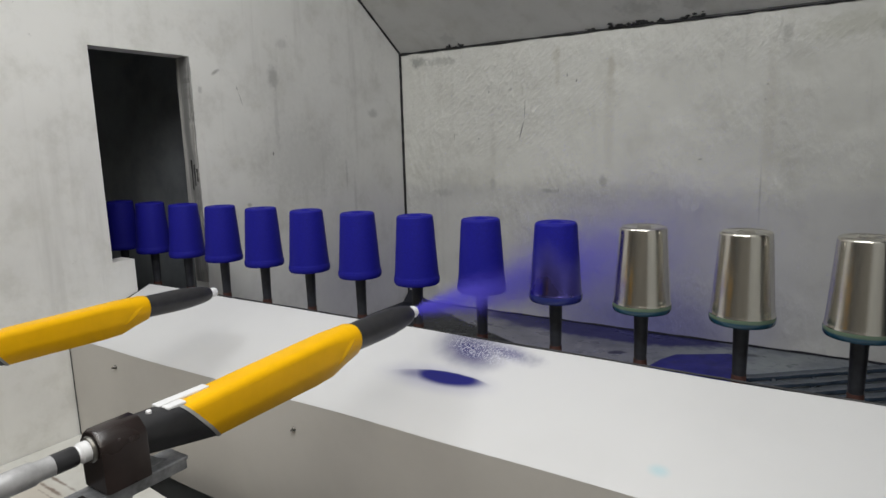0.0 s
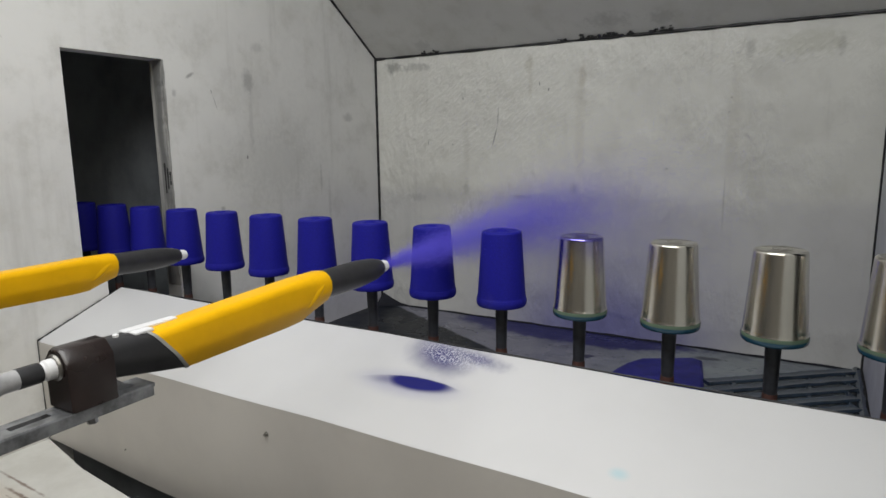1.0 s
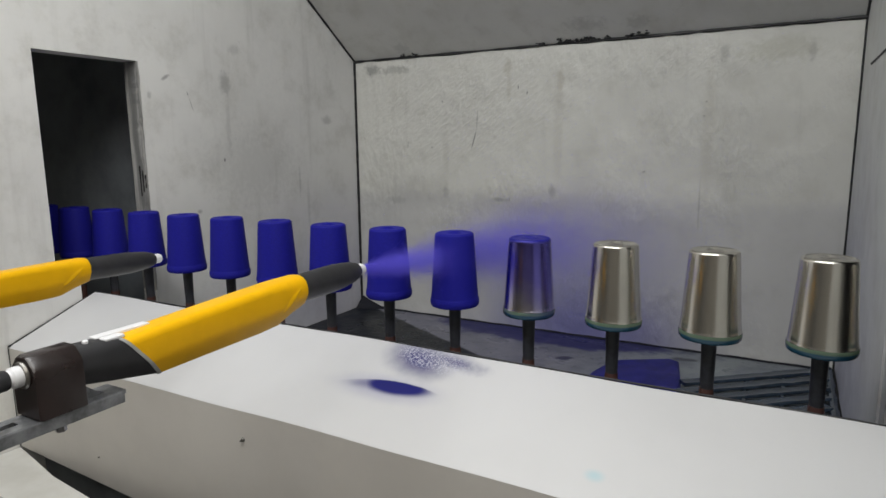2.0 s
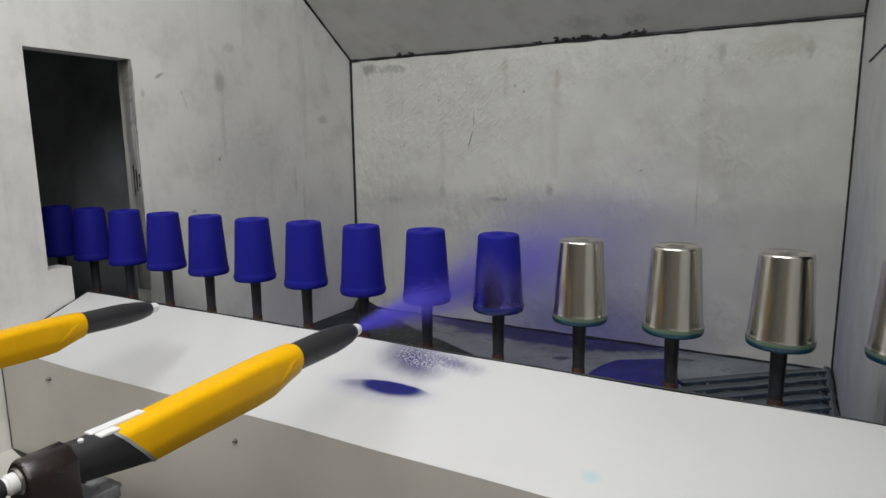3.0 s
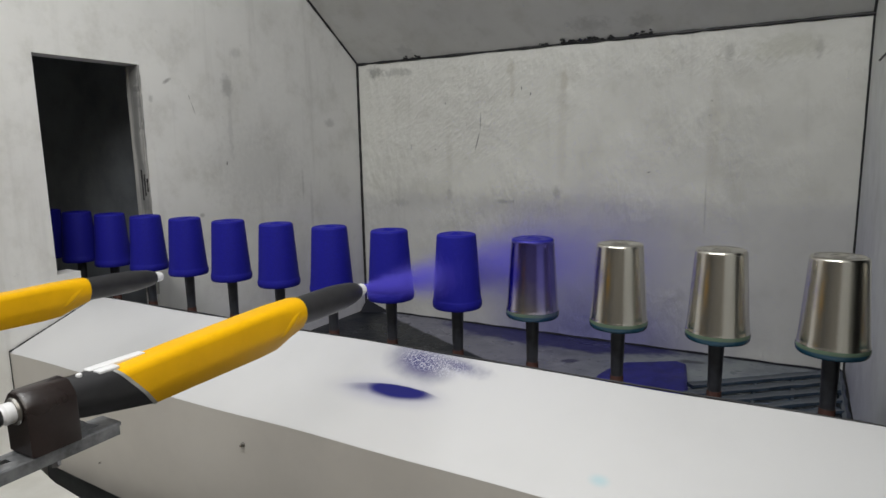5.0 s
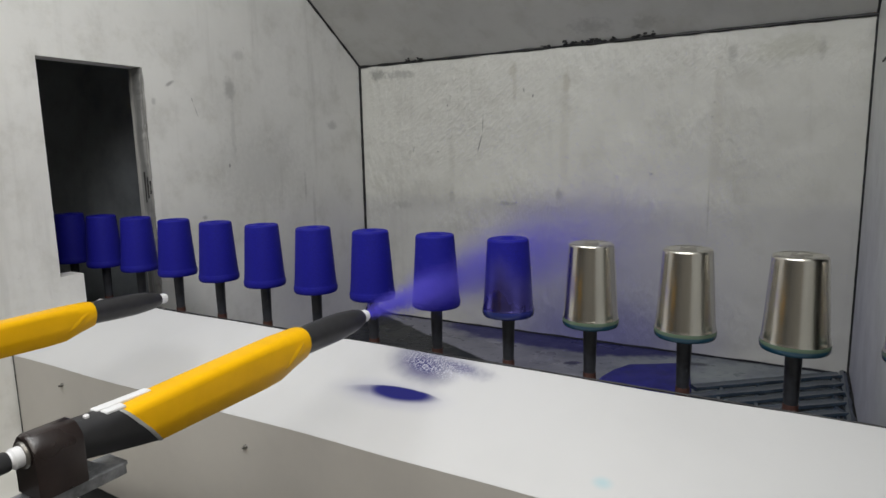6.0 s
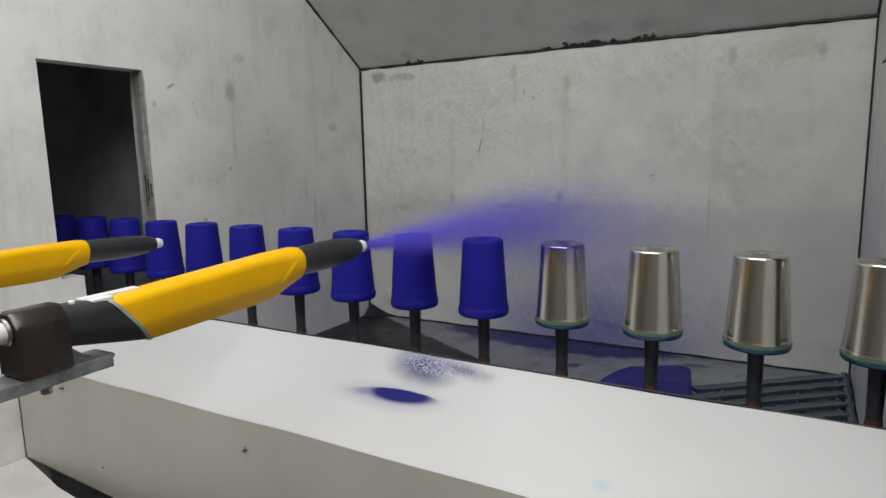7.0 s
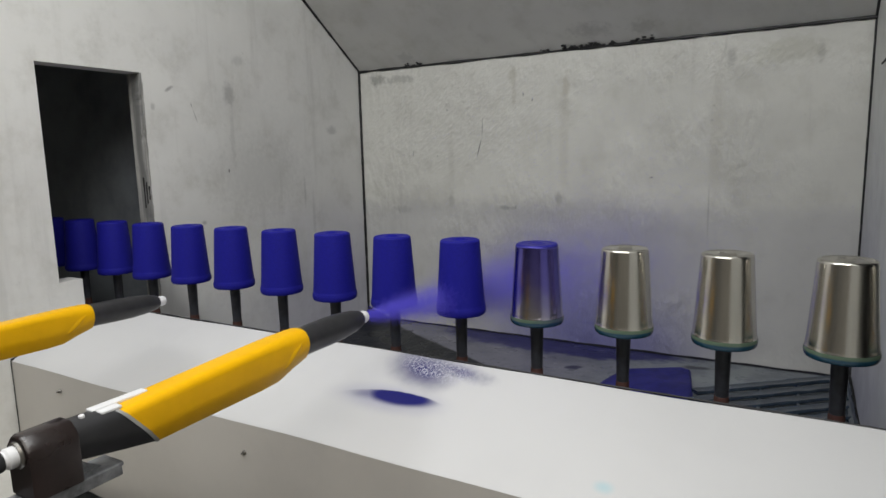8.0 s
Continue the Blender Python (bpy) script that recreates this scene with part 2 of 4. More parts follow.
def sheet_material():
    """White coated sheet of the shield, with one wet blue streak and a beaded patch."""
    n = Nodes("white_coated_sheet")
    p = n.pos()
    big = n.noise(p, 3.0, 4)
    c = n.mix(n.ramp(big, 0.35, 0.7), (0.63, 0.63, 0.635), (0.59, 0.59, 0.595))
    c = n.mix(n.ramp(n.noise(p, 45.0, 5, 0.7), 0.70, 0.78, 0.0, 0.4), c, (0.45, 0.45, 0.45))
    z = (BOX_Z0 + BOX_Z1) / 2
    blue = (0.009, 0.010, 0.150)
    xyz = n.put("ShaderNodeSeparateXYZ", {0: p})
    # comet-shaped streak: crisp along its far edge, feathered towards the front
    bend = n.math("MULTIPLY", n.math("POWER", n.math("ABSOLUTE", n.math("ADD", xyz.outputs[0], 0.562)), 2.0), -1.5)
    far = n.math("ADD", n.math("SUBTRACT", xyz.outputs[1], n.math("ADD", bend, 0.8535)),
                 n.math("MULTIPLY", n.math("SUBTRACT", n.noise(p, 45.0, 4), 0.5), 0.004))
    crisp = n.ramp(far, 0.003, -0.002)
    halo = n.blob(p, (-0.590, 0.834, z), (0.140, 0.040, 0.2), (0, 0, 0.05), 1.0, 0.25, 18.0)
    body = n.blob(p, (-0.572, 0.843, z), (0.094, 0.027, 0.2), (0, 0, 0.05), 0.75, 0.12, 14.0)
    wisp = n.blob(p, (-0.630, 0.837, z), (0.080, 0.022, 0.2), (0, 0, 0.14), 1.0, 0.3, 20.0)
    body = n.math("MAXIMUM", body, n.math("MULTIPLY", wisp, 0.42))
    streak = n.math("MULTIPLY", body, crisp)
    patch = n.blob(p, (-0.570, 0.916, z), (0.098, 0.058, 0.2), (0, 0, -0.26), 0.85, 0.35, 22.0)
    tail = n.blob(p, (-0.510, 0.924, z), (0.100, 0.027, 0.2), (0, 0, -0.14), 0.95, 0.6, 40.0)
    patch = n.math("MAXIMUM", patch, n.math("MULTIPLY", tail, 0.9))
    beads = n.noise(n.mapped(p, scale=(1.0, 0.5, 1.0)), 430.0, 3, 0.6)
    bead = n.ramp(beads, 0.48, 0.57)
    zone = n.blob(p, (-0.545, 0.921, z), (0.110, 0.036, 0.2), (0, 0, -0.14), 0.6, 0.5, 30.0)
    c = n.mix(n.math("MULTIPLY", halo, 0.42), c, (0.10, 0.10, 0.34))
    c = n.mix(n.ramp(streak, 0.0, 0.8), c, blue)
    c = n.mix(n.math("MULTIPLY", patch, 0.95), c, (0.022, 0.022, 0.150))
    c = n.mix(n.math("MULTIPLY", n.math("MULTIPLY", bead, zone), 0.85), c, (0.58, 0.58, 0.66))
    c = n.mix(n.blob(p, (-0.205, 0.767, z), (0.020, 0.014, 0.2), (0, 0, 0), 0.9, 0.3, 30.0), c, (0.46, 0.60, 0.64))
    nrm = n.bump(n.noise(p, 6.0, 2), 0.10, 0.01)
    nrm = n.bump(n.math("MULTIPLY", beads, patch), 0.4, 0.002, nrm)
    return n.done(c, n.ramp(big, 0.3, 0.7, 0.42, 0.54), 0.0, nrm, Specular_IOR_Level=0.3)


MAT_SHEET = sheet_material()


def apron_material():
    """Off-white sheet with two ragged rust scratches and a beige dirty area."""
    n = Nodes("off_white_ledge")
    p = n.pos()
    mid = n.noise(p, 7.0, 5, 0.6)
    c = n.mix(n.ramp(mid, 0.35, 0.7), (0.68, 0.675, 0.64), (0.58, 0.57, 0.53))
    c = n.mix(n.math("MULTIPLY", n.blob(p, (-1.36, 0.50, EYE - 0.70), (0.26, 0.085, 0.1), (0, 0, 0), 0.6, 0.5, 12.0), 0.6), c, (0.54, 0.47, 0.39))
    for x, y, rx, ry in ((-1.42, 0.579, 0.15, 0.0050), (-1.38, 0.553, 0.085, 0.0060), (-1.30, 0.536, 0.11, 0.0035)):
        m = n.blob(p, (x, y, EYE - 0.70), (rx, ry, 0.1), (0, 0, -0.03), 0.9, 1.6, 55.0)
        c = n.mix(n.math("MULTIPLY", m, 0.85), c, (0.17, 0.115, 0.085))
    return n.done(c, n.ramp(mid, 0.3, 0.7, 0.5, 0.7), 0.0, n.bump(n.noise(p, 30.0, 4), 0.15, 0.002))


MAT_APRON = apron_material()


def simple(name, colour, rough, metal=0.0, vary=0.25, scale=40.0, relief=0.1, gloss=0.5):
    n = Nodes(name)
    p = n.local()
    v = n.noise(p, scale, 5, 0.6)
    c = n.mix(n.ramp(v, 0.3, 0.75), colour, tuple(x * (1 - vary) for x in colour))
    return n.done(c, n.ramp(n.noise(p, scale * 0.3, 3), 0.3, 0.7, rough * 0.85, min(1.0, rough * 1.15)), metal,
                  n.bump(v, relief, 0.001), Specular_IOR_Level=gloss)


def jamb_material():
    n = Nodes("dirty_edge_strip")
    p = n.pos()
    run = n.noise(n.mapped(p, scale=(34, 34, 2.6)), 1.0, 5, 0.6)
    c = n.mix(n.ramp(run, 0.38, 0.62), (0.50, 0.49, 0.46), (0.20, 0.20, 0.195))
    c = n.mix(n.ramp(n.noise(n.mapped(p, scale=(1, 1, 0.35)), 34.0, 5, 0.7), 0.58, 0.76, 0.0, 0.8), c, (0.07, 0.065, 0.06))
    return n.done(c, 0.7, 0.0, n.bump(run, 0.4, 0.003))


MAT_JAMB = jamb_material()
MAT_SEAM = simple("black_sealant", (0.018, 0.018, 0.02), 0.6)
MAT_TUNNEL = simple("dark_sheet", (0.28, 0.305, 0.325), 0.7, 0.0, 0.4, 6.0)
MAT_ROOM = simple("workshop_wall", (0.50, 0.49, 0.46), 0.8, 0.0, 0.3, 3.0)
MAT_FLOOR = simple("concrete_floor", (0.22, 0.21, 0.20), 0.75, 0.0, 0.4, 5.0)
MAT_YELLOW = simple("yellow_plastic", (0.84, 0.45, 0.002), 0.38, 0.0, 0.08, 30.0, 0.03, 0.17)
MAT_BLACK = simple("black_plastic", (0.026, 0.026, 0.029), 0.42, 0.0, 0.3, 60.0, 0.08)
MAT_BLOCK = simple("brown_black_clamp", (0.024, 0.015, 0.014), 0.30, 0.0, 0.4, 40.0, 0.08)
# front sheet: warmer and darker than the top, its shaded side put into the colour
MAT_FRONT = simple("beige_shaded_sheet", (0.555, 0.530, 0.490), 0.5, 0.0, 0.10, 5.0, 0.04, 0.3)
MAT_WHITE = simple("white_plastic", (0.82, 0.82, 0.83), 0.35, 0.0, 0.1, 50.0, 0.05)
MAT_STEEL = simple("galvanised_steel", (0.38, 0.39, 0.41), 0.42, 0.8, 0.7, 38.0, 0.15)
MAT_TUBE = simple("grey_tube", (0.52, 0.52, 0.53), 0.38, 0.35, 0.45, 30.0, 0.1)
MAT_GASKET = simple("grey_gasket", (0.42, 0.42, 0.42), 0.45, 0.2)
MAT_POLE = simple("black_spindle", (0.040, 0.043, 0.052), 0.45, 0.2, 0.5, 50.0, 0.2)
MAT_RUST = simple("rust_red_collar", (0.085, 0.034, 0.026), 0.7, 0.0, 0.5, 60.0, 0.2)
MAT_RAIL = simple("conveyor_steel", (0.10, 0.10, 0.11), 0.5, 0.7)
MAT_NAVY = simple("near_black_strip", (0.006, 0.007, 0.016), 0.7, 0.0, 0.5, 12.0, 0.4)
MAT_RACK = simple("slate_coated_slat", (0.034, 0.054, 0.082), 0.12, 0.0, 0.5, 25.0, 0.9, 0.8)
MAT_LUMP = simple("caked_blue_paint", (0.015, 0.015, 0.22), 0.6, 0.0, 0.4, 30.0, 0.4)
MAT_SCREW = simple("screw_steel", (0.25, 0.24, 0.22), 0.4, 0.8)


def pan_material():
    """Booth floor: glossy navy paint, a near-black area and a paler one past a straight edge."""
    n = Nodes("paint_wet_pan")
    p = n.pos()
    v = n.noise(p, 5.0, 5, 0.6)
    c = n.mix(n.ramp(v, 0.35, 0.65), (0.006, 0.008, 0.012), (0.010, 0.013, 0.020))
    # straight edge: near-black floor before it, paler floor past it
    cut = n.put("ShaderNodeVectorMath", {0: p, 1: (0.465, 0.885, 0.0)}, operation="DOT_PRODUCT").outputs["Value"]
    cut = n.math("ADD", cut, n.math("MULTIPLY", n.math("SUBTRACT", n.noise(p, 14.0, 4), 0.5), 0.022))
    past_edge = n.ramp(cut, 1.150, 1.164)
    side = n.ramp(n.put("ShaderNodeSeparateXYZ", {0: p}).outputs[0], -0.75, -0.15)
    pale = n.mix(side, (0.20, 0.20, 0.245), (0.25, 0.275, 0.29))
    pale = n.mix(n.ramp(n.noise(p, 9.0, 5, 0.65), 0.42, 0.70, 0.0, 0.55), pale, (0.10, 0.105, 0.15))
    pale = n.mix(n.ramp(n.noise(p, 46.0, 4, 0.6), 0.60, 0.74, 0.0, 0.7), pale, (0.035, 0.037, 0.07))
    c = n.mix(n.math("MULTIPLY", past_edge, n.ramp(n.noise(p, 4.0, 4), 0.3, 0.6, 0.82, 1.0)), c, pale)
    wet = n.blob(p, (-0.76, BACK, BASE), (0.52, 0.165, 0.3), (0, 0, 0), 0.25, 0.70, 16.0)
    c = n.mix(n.math("MULTIPLY", wet, 0.93), c, (0.022, 0.022, 0.110))
    c = n.mix(n.blob(p, (-0.60, 1.86, BASE), (0.035, 0.020, 0.3), (0, 0, 0.6), 0.4, 0.8, 30.0), c, (0.05, 0.05, 0.09))
    c = n.mix(n.blob(p, (-0.26, 2.02, BASE), (0.06, 0.025, 0.3), (0, 0, 0.2), 0.7, 1.0, 30.0), c, (0.06, 0.065, 0.08))
    return n.done(c, n.ramp(v, 0.3, 0.7, 0.22, 0.5), 0.0, n.bump(n.noise(p, 40.0, 4), 0.35, 0.004),
                  Specular_IOR_Level=0.16)


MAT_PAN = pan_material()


def cup_material(name, bare, metal, rough, brushed):
    """Bare cup that takes on cobalt paint along the line, top and leading side first."""
    n = Nodes(name)
    p = n.local()
    sep = n.put("ShaderNodeSeparateXYZ", {0: p})
    along = n.put("ShaderNodeSeparateXYZ", {0: n.put("ShaderNodeObjectInfo").outputs["Location"]}).outputs[0]
    gone = n.math("MULTIPLY", n.math("SUBTRACT", -0.313, along), 1 / 0.15)
    height = n.math("MULTIPLY", sep.outputs[2], 1 / 0.138)
    edge = n.math("ABSOLUTE", n.math("MULTIPLY", sep.outputs[0], 1 / 0.046))
    cloud = n.math("MULTIPLY", n.math("SUBTRACT", n.noise(p, 28.0, 4), 0.5), 0.15)
    s = n.math("ADD", gone, n.math("MULTIPLY", n.math("SUBTRACT", height, 0.35), 0.46))
    s = n.math("ADD", n.math("ADD", s, n.math("MULTIPLY", edge, 0.14)), cloud)
    s = n.math("ADD", s, n.ramp(height, 0.955, 1.0, 0.0, 0.22))
    veil, tint, m = n.ramp(s, 0.40, 0.74), n.ramp(s, 0.72, 1.22), n.ramp(s, 0.88, 1.26)
    grain = n.noise(n.mapped(p, scale=(160, 160, 2.5)), 1.0, 4)
    if not brushed:
        # the ring is teal below; pale green above paints its reflection in the steel lip
        bare_c = n.mix(n.ramp(sep.outputs[2], 0.0050, 0.0080), bare, (0.100, 0.145, 0.100))
    bc = bare_c if not brushed else n.mix(n.ramp(grain, 0.3, 0.7), bare, tuple(v * (0.94 if brushed else 0.8) for v in bare))
    speck = n.noise(p, 420.0, 2)
    paint = n.mix(n.ramp(speck, 0.3, 0.7), (0.013, 0.013, 0.255), (0.011, 0.011, 0.205))
    c = n.mix(tint, n.mix(veil, bc, (0.20, 0.175, 0.58) if brushed else (0.02, 0.03, 0.13)), paint)
    r = n.math("ADD", n.math("MULTIPLY", m, 0.58 - rough), rough)
    r = n.math("ADD", r, n.math("MULTIPLY", n.math("SUBTRACT", grain, 0.5), 0.10))
    return n.done(c, r, n.math("MULTIPLY", n.math("SUBTRACT", 1.0, m), metal), n.bump(speck, 0.06, 0.0005),
                  Specular_IOR_Level=n.math("SUBTRACT", 0.5, n.math("MULTIPLY", m, 0.38)))


MAT_CUP = cup_material("brushed_steel_cup", (0.70, 0.67, 0.61), 1.0, 0.235, True)
MAT_RING = cup_material("teal_masking_ring", (0.016, 0.062, 0.105), 0.0, 0.18, False)


def mist_material():
    n = Nodes("violet_paint_droplets")
    return n.done((0.130, 0.105, 0.74), 0.8)


MAT_MIST = mist_material()


# ---- mesh helpers ----
def link_mesh(name, bm, material, smooth=False):
    me = bpy.data.meshes.new(name)
    bmesh.ops.recalc_face_normals(bm, faces=bm.faces)
    bm.to_mesh(me)
    bm.free()
    me.materials.append(material)
    if smooth:
        for f in me.polygons:
            f.use_smooth = True
        me.set_sharp_from_angle(angle=radians(38))
    return new(name, me)


def part(name, bm, material, parent, label="", smooth=False):
    ob = link_mesh(name, bm, material, smooth)
    ob.parent = parent
    return tagged(ob, label)


def block(bm, x0, x1, y0, y1, z0, z1, bevel=0.0):
    vs = [bm.verts.new((x, y, z)) for x in (x0, x1) for y in (y0, y1) for z in (z0, z1)]
    fs = [bm.faces.new([vs[i] for i in q]) for q in
          ((0, 1, 3, 2), (4, 6, 7, 5), (0, 4, 5, 1), (2, 3, 7, 6), (0, 2, 6, 4), (1, 5, 7, 3))]
    if bevel:
        es = list({e for f in fs for e in f.edges})
        bmesh.ops.bevel(bm, geom=es, offset=bevel, segments=2, affect="EDGES", profile=0.5)
    return bm


def slab(bm, ring, offset):
    """A plate: a planar ring of corners, thickened by the vector offset."""
    o = Vector(offset)
    a = [bm.verts.new(p) for p in ring]
    b = [bm.verts.new(Vector(p) + o) for p in ring]
    bm.faces.new(a)
    bm.faces.new(b[::-1])
    for i in range(len(a)):
        j = (i + 1) % len(a)
        bm.faces.new((a[i], a[j], b[j], b[i]))
    return bm


def lathe(bm, profile, n=32, axis="Z", close=False):
    """Turn (radius, height) pairs about an axis; a radius of 0 makes a tip."""
    rings = []
    for r, h in profile:
        if r <= 1e-6:
            ring = [bm.verts.new((0, 0, h) if axis == "Z" else (0, h, 0))]
        else:
            ring = []
            for k in range(n):
                a = 2 * math.pi * k / n
                u, v = r * math.cos(a), r * math.sin(a)
                ring.append(bm.verts.new((u, v, h) if axis == "Z" else (u, h, v)))
        rings.append(ring)
    for a, b in zip(rings, rings[1:] + ([rings[0]] if close else [])):
        if len(a) == 1 and len(b) == 1:
            continue
        for k in range(n):
            j = (k + 1) % n
            if len(a) == 1:
                bm.faces.new((a[0], b[j], b[k]))
            elif len(b) == 1:
                bm.faces.new((a[k], a[j], b[0]))
            else:
                bm.faces.new((a[k], a[j], b[j], b[k]))
    return bm


def tube(bm, pts, radius, n=8, rag=0.0, seed=0):
    """A rod along a line of points; rag varies its thickness."""
    rnd = random.Random(seed)
    pts = [Vector(p) for p in pts]
    rings = []
    for i, p in enumerate(pts):
        d = (pts[min(i + 1, len(pts) - 1)] - pts[max(i - 1, 0)]).normalized()
        u = d.orthogonal().normalized()
        v = d.cross(u)
        r = radius * (1 + rag * (rnd.random() - 0.4))
        rings.append([bm.verts.new(p + r * (math.cos(2 * math.pi * k / n) * u + math.sin(2 * math.pi * k / n) * v)) for k in range(n)])
    for a, b in zip(rings, rings[1:]):
        for k in range(n):
            j = (k + 1) % n
            bm.faces.new((a[k], a[j], b[j], b[k]))
    bm.faces.new(rings[0][::-1])
    bm.faces.new(rings[-1])
    return bm


def loft(bm, sections):
    rings = [[bm.verts.new(p) for p in s] for s in sections]
    n = len(rings[0])
    for a, b in zip(rings, rings[1:]):
        for k in range(n):
            j = (k + 1) % n
            bm.faces.new((a[k], a[j], b[j], b[k]))
    bm.faces.new(rings[0][::-1])
    bm.faces.new(rings[-1])
    return bm


def line(a, b, n):
    a, b = Vector(a), Vector(b)
    return [a.lerp(b, i / n) for i in range(n + 1)]


def structure(name, bm, material, label, category="wall", smooth=False):
    return tagged(link_mesh(name, bm, material, smooth), label, category, kind="structure")


# ---- booth shell ----
FRONT = 0.30
HOOD_Y = 0.62
HOOD_Z = TOP + SLOPE * (BACK - HOOD_Y)


def booth():
    t = THICK
    # left wall, built round its opening: panels butt end to end
    bm = bmesh.new()
    ring = [(LEFT, FRONT, 0.0), (LEFT, HOLE_Y0, 0.0), (LEFT, HOLE_Y0, HOOD_Z), (LEFT, FRONT, HOOD_Z)]
    slab(bm, ring, (-t, 0, 0))
    slab(bm, [(LEFT, HOLE_Y0, HOLE_TOP), (LEFT, HOLE_Y1, HOLE_TOP), (LEFT, HOLE_Y1, TOP + SLOPE * (BACK - HOLE_Y1)),
              (LEFT, HOLE_Y0, HOOD_Z)], (-t, 0, 0))
    slab(bm, [(LEFT, HOLE_Y1, 0.0), (LEFT, BACK, 0.0), (LEFT, BACK, TOP), (LEFT, HOLE_Y1, TOP + SLOPE * (BACK - HOLE_Y1))], (-t, 0, 0))
    slab(bm, [(LEFT, HOLE_Y0, 0.0), (LEFT, SLOT_Y0, 0.0), (LEFT, SLOT_Y0, HOLE_LOW), (LEFT, HOLE_Y0, HOLE_LOW)], (-t, 0, 0))
    slab(bm, [(LEFT, SLOT_Y0, 0.0), (LEFT, HOLE_Y1, 0.0), (LEFT, HOLE_Y1, SLOT_LOW), (LEFT, SLOT_Y0, SLOT_LOW)], (-t, 0, 0))
    structure("wall_left", bm, MAT_LEFT, "dirty white booth wall with a tall dark conveyor opening")
    # dirty, chewed edge strip on the far jamb
    rnd = random.Random(4)
    rings = []
    for i in range(46):
        z = EYE - 0.40 + (HOLE_TOP - EYE + 0.399) * i / 45
        e, w = rnd.uniform(0.001, 0.005), rnd.uniform(0.0, 0.0025)
        rings.append([(LEFT - t + 0.003, HOLE_Y1 + 0.001, z), (LEFT - t + 0.003, HOLE_Y1 - 0.002, z), (LEFT - 0.5 * t, HOLE_Y1 - 0.0025 - 0.3 * w, z),
                      (LEFT + 0.0015, HOLE_Y1 - e, z), (LEFT + 0.0015, HOLE_Y1 + 0.001 + w, z), (LEFT - 0.002, HOLE_Y1 + 0.001 + w, z)])
    structure("trim_jamb", loft(bmesh.new(), rings), MAT_JAMB, "dirty chewed strip on the edge of the opening", "trim")
    bm = bmesh.new()
    for k in range(3):
        x, y = LEFT - 0.022 + k * 0.011, HOLE_Y1 - 0.004
        tube(bm, line((x, y, EYE - 0.045 - 0.012 * k), (x, y, EYE - 0.13 + 0.012 * k), 5), 0.0017, 5, 0.9, k)
    structure("trim_drips", bm, MAT_SEAM, "dark drips down the edge of the opening", "trim")
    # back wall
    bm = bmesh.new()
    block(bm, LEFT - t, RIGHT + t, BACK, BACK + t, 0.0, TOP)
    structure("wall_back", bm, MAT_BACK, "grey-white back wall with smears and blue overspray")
    # right wall with the opening through which the line comes in
    bm = bmesh.new()
    y0 = 0.40
    for ring in ([(RIGHT, y0, 0.0), (RIGHT, 0.90, 0.0), (RIGHT, 0.90, HOOD_Z), (RIGHT, y0, HOOD_Z)],
                 [(RIGHT, 0.90, HOLE_TOP), (RIGHT, HOLE_Y1, HOLE_TOP), (RIGHT, HOLE_Y1, TOP + SLOPE * (BACK - HOLE_Y1)), (RIGHT, 0.90, HOOD_Z - SLOPE * 0.05)],
                 [(RIGHT, 0.90, 0.0), (RIGHT, HOLE_Y1, 0.0), (RIGHT, HOLE_Y1, SLOT_LOW), (RIGHT, 0.90, SLOT_LOW)],
                 [(RIGHT, HOLE_Y1, 0.0), (RIGHT, BACK, 0.0), (RIGHT, BACK, TOP), (RIGHT, HOLE_Y1, TOP + SLOPE * (BACK - HOLE_Y1))]):
        slab(bm, ring, (t, 0, 0))
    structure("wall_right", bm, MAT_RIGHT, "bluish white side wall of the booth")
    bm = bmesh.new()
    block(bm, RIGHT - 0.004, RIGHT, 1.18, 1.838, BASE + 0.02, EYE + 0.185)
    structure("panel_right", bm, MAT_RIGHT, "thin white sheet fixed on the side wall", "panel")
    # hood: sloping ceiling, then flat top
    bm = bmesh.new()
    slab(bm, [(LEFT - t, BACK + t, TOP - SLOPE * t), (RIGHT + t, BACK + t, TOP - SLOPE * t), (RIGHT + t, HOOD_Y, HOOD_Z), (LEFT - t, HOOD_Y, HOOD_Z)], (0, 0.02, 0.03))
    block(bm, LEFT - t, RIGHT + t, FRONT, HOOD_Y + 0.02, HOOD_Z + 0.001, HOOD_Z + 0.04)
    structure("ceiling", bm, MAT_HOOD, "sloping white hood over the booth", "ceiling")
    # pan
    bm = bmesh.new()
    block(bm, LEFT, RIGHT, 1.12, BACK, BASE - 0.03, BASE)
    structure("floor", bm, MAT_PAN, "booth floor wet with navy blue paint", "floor")
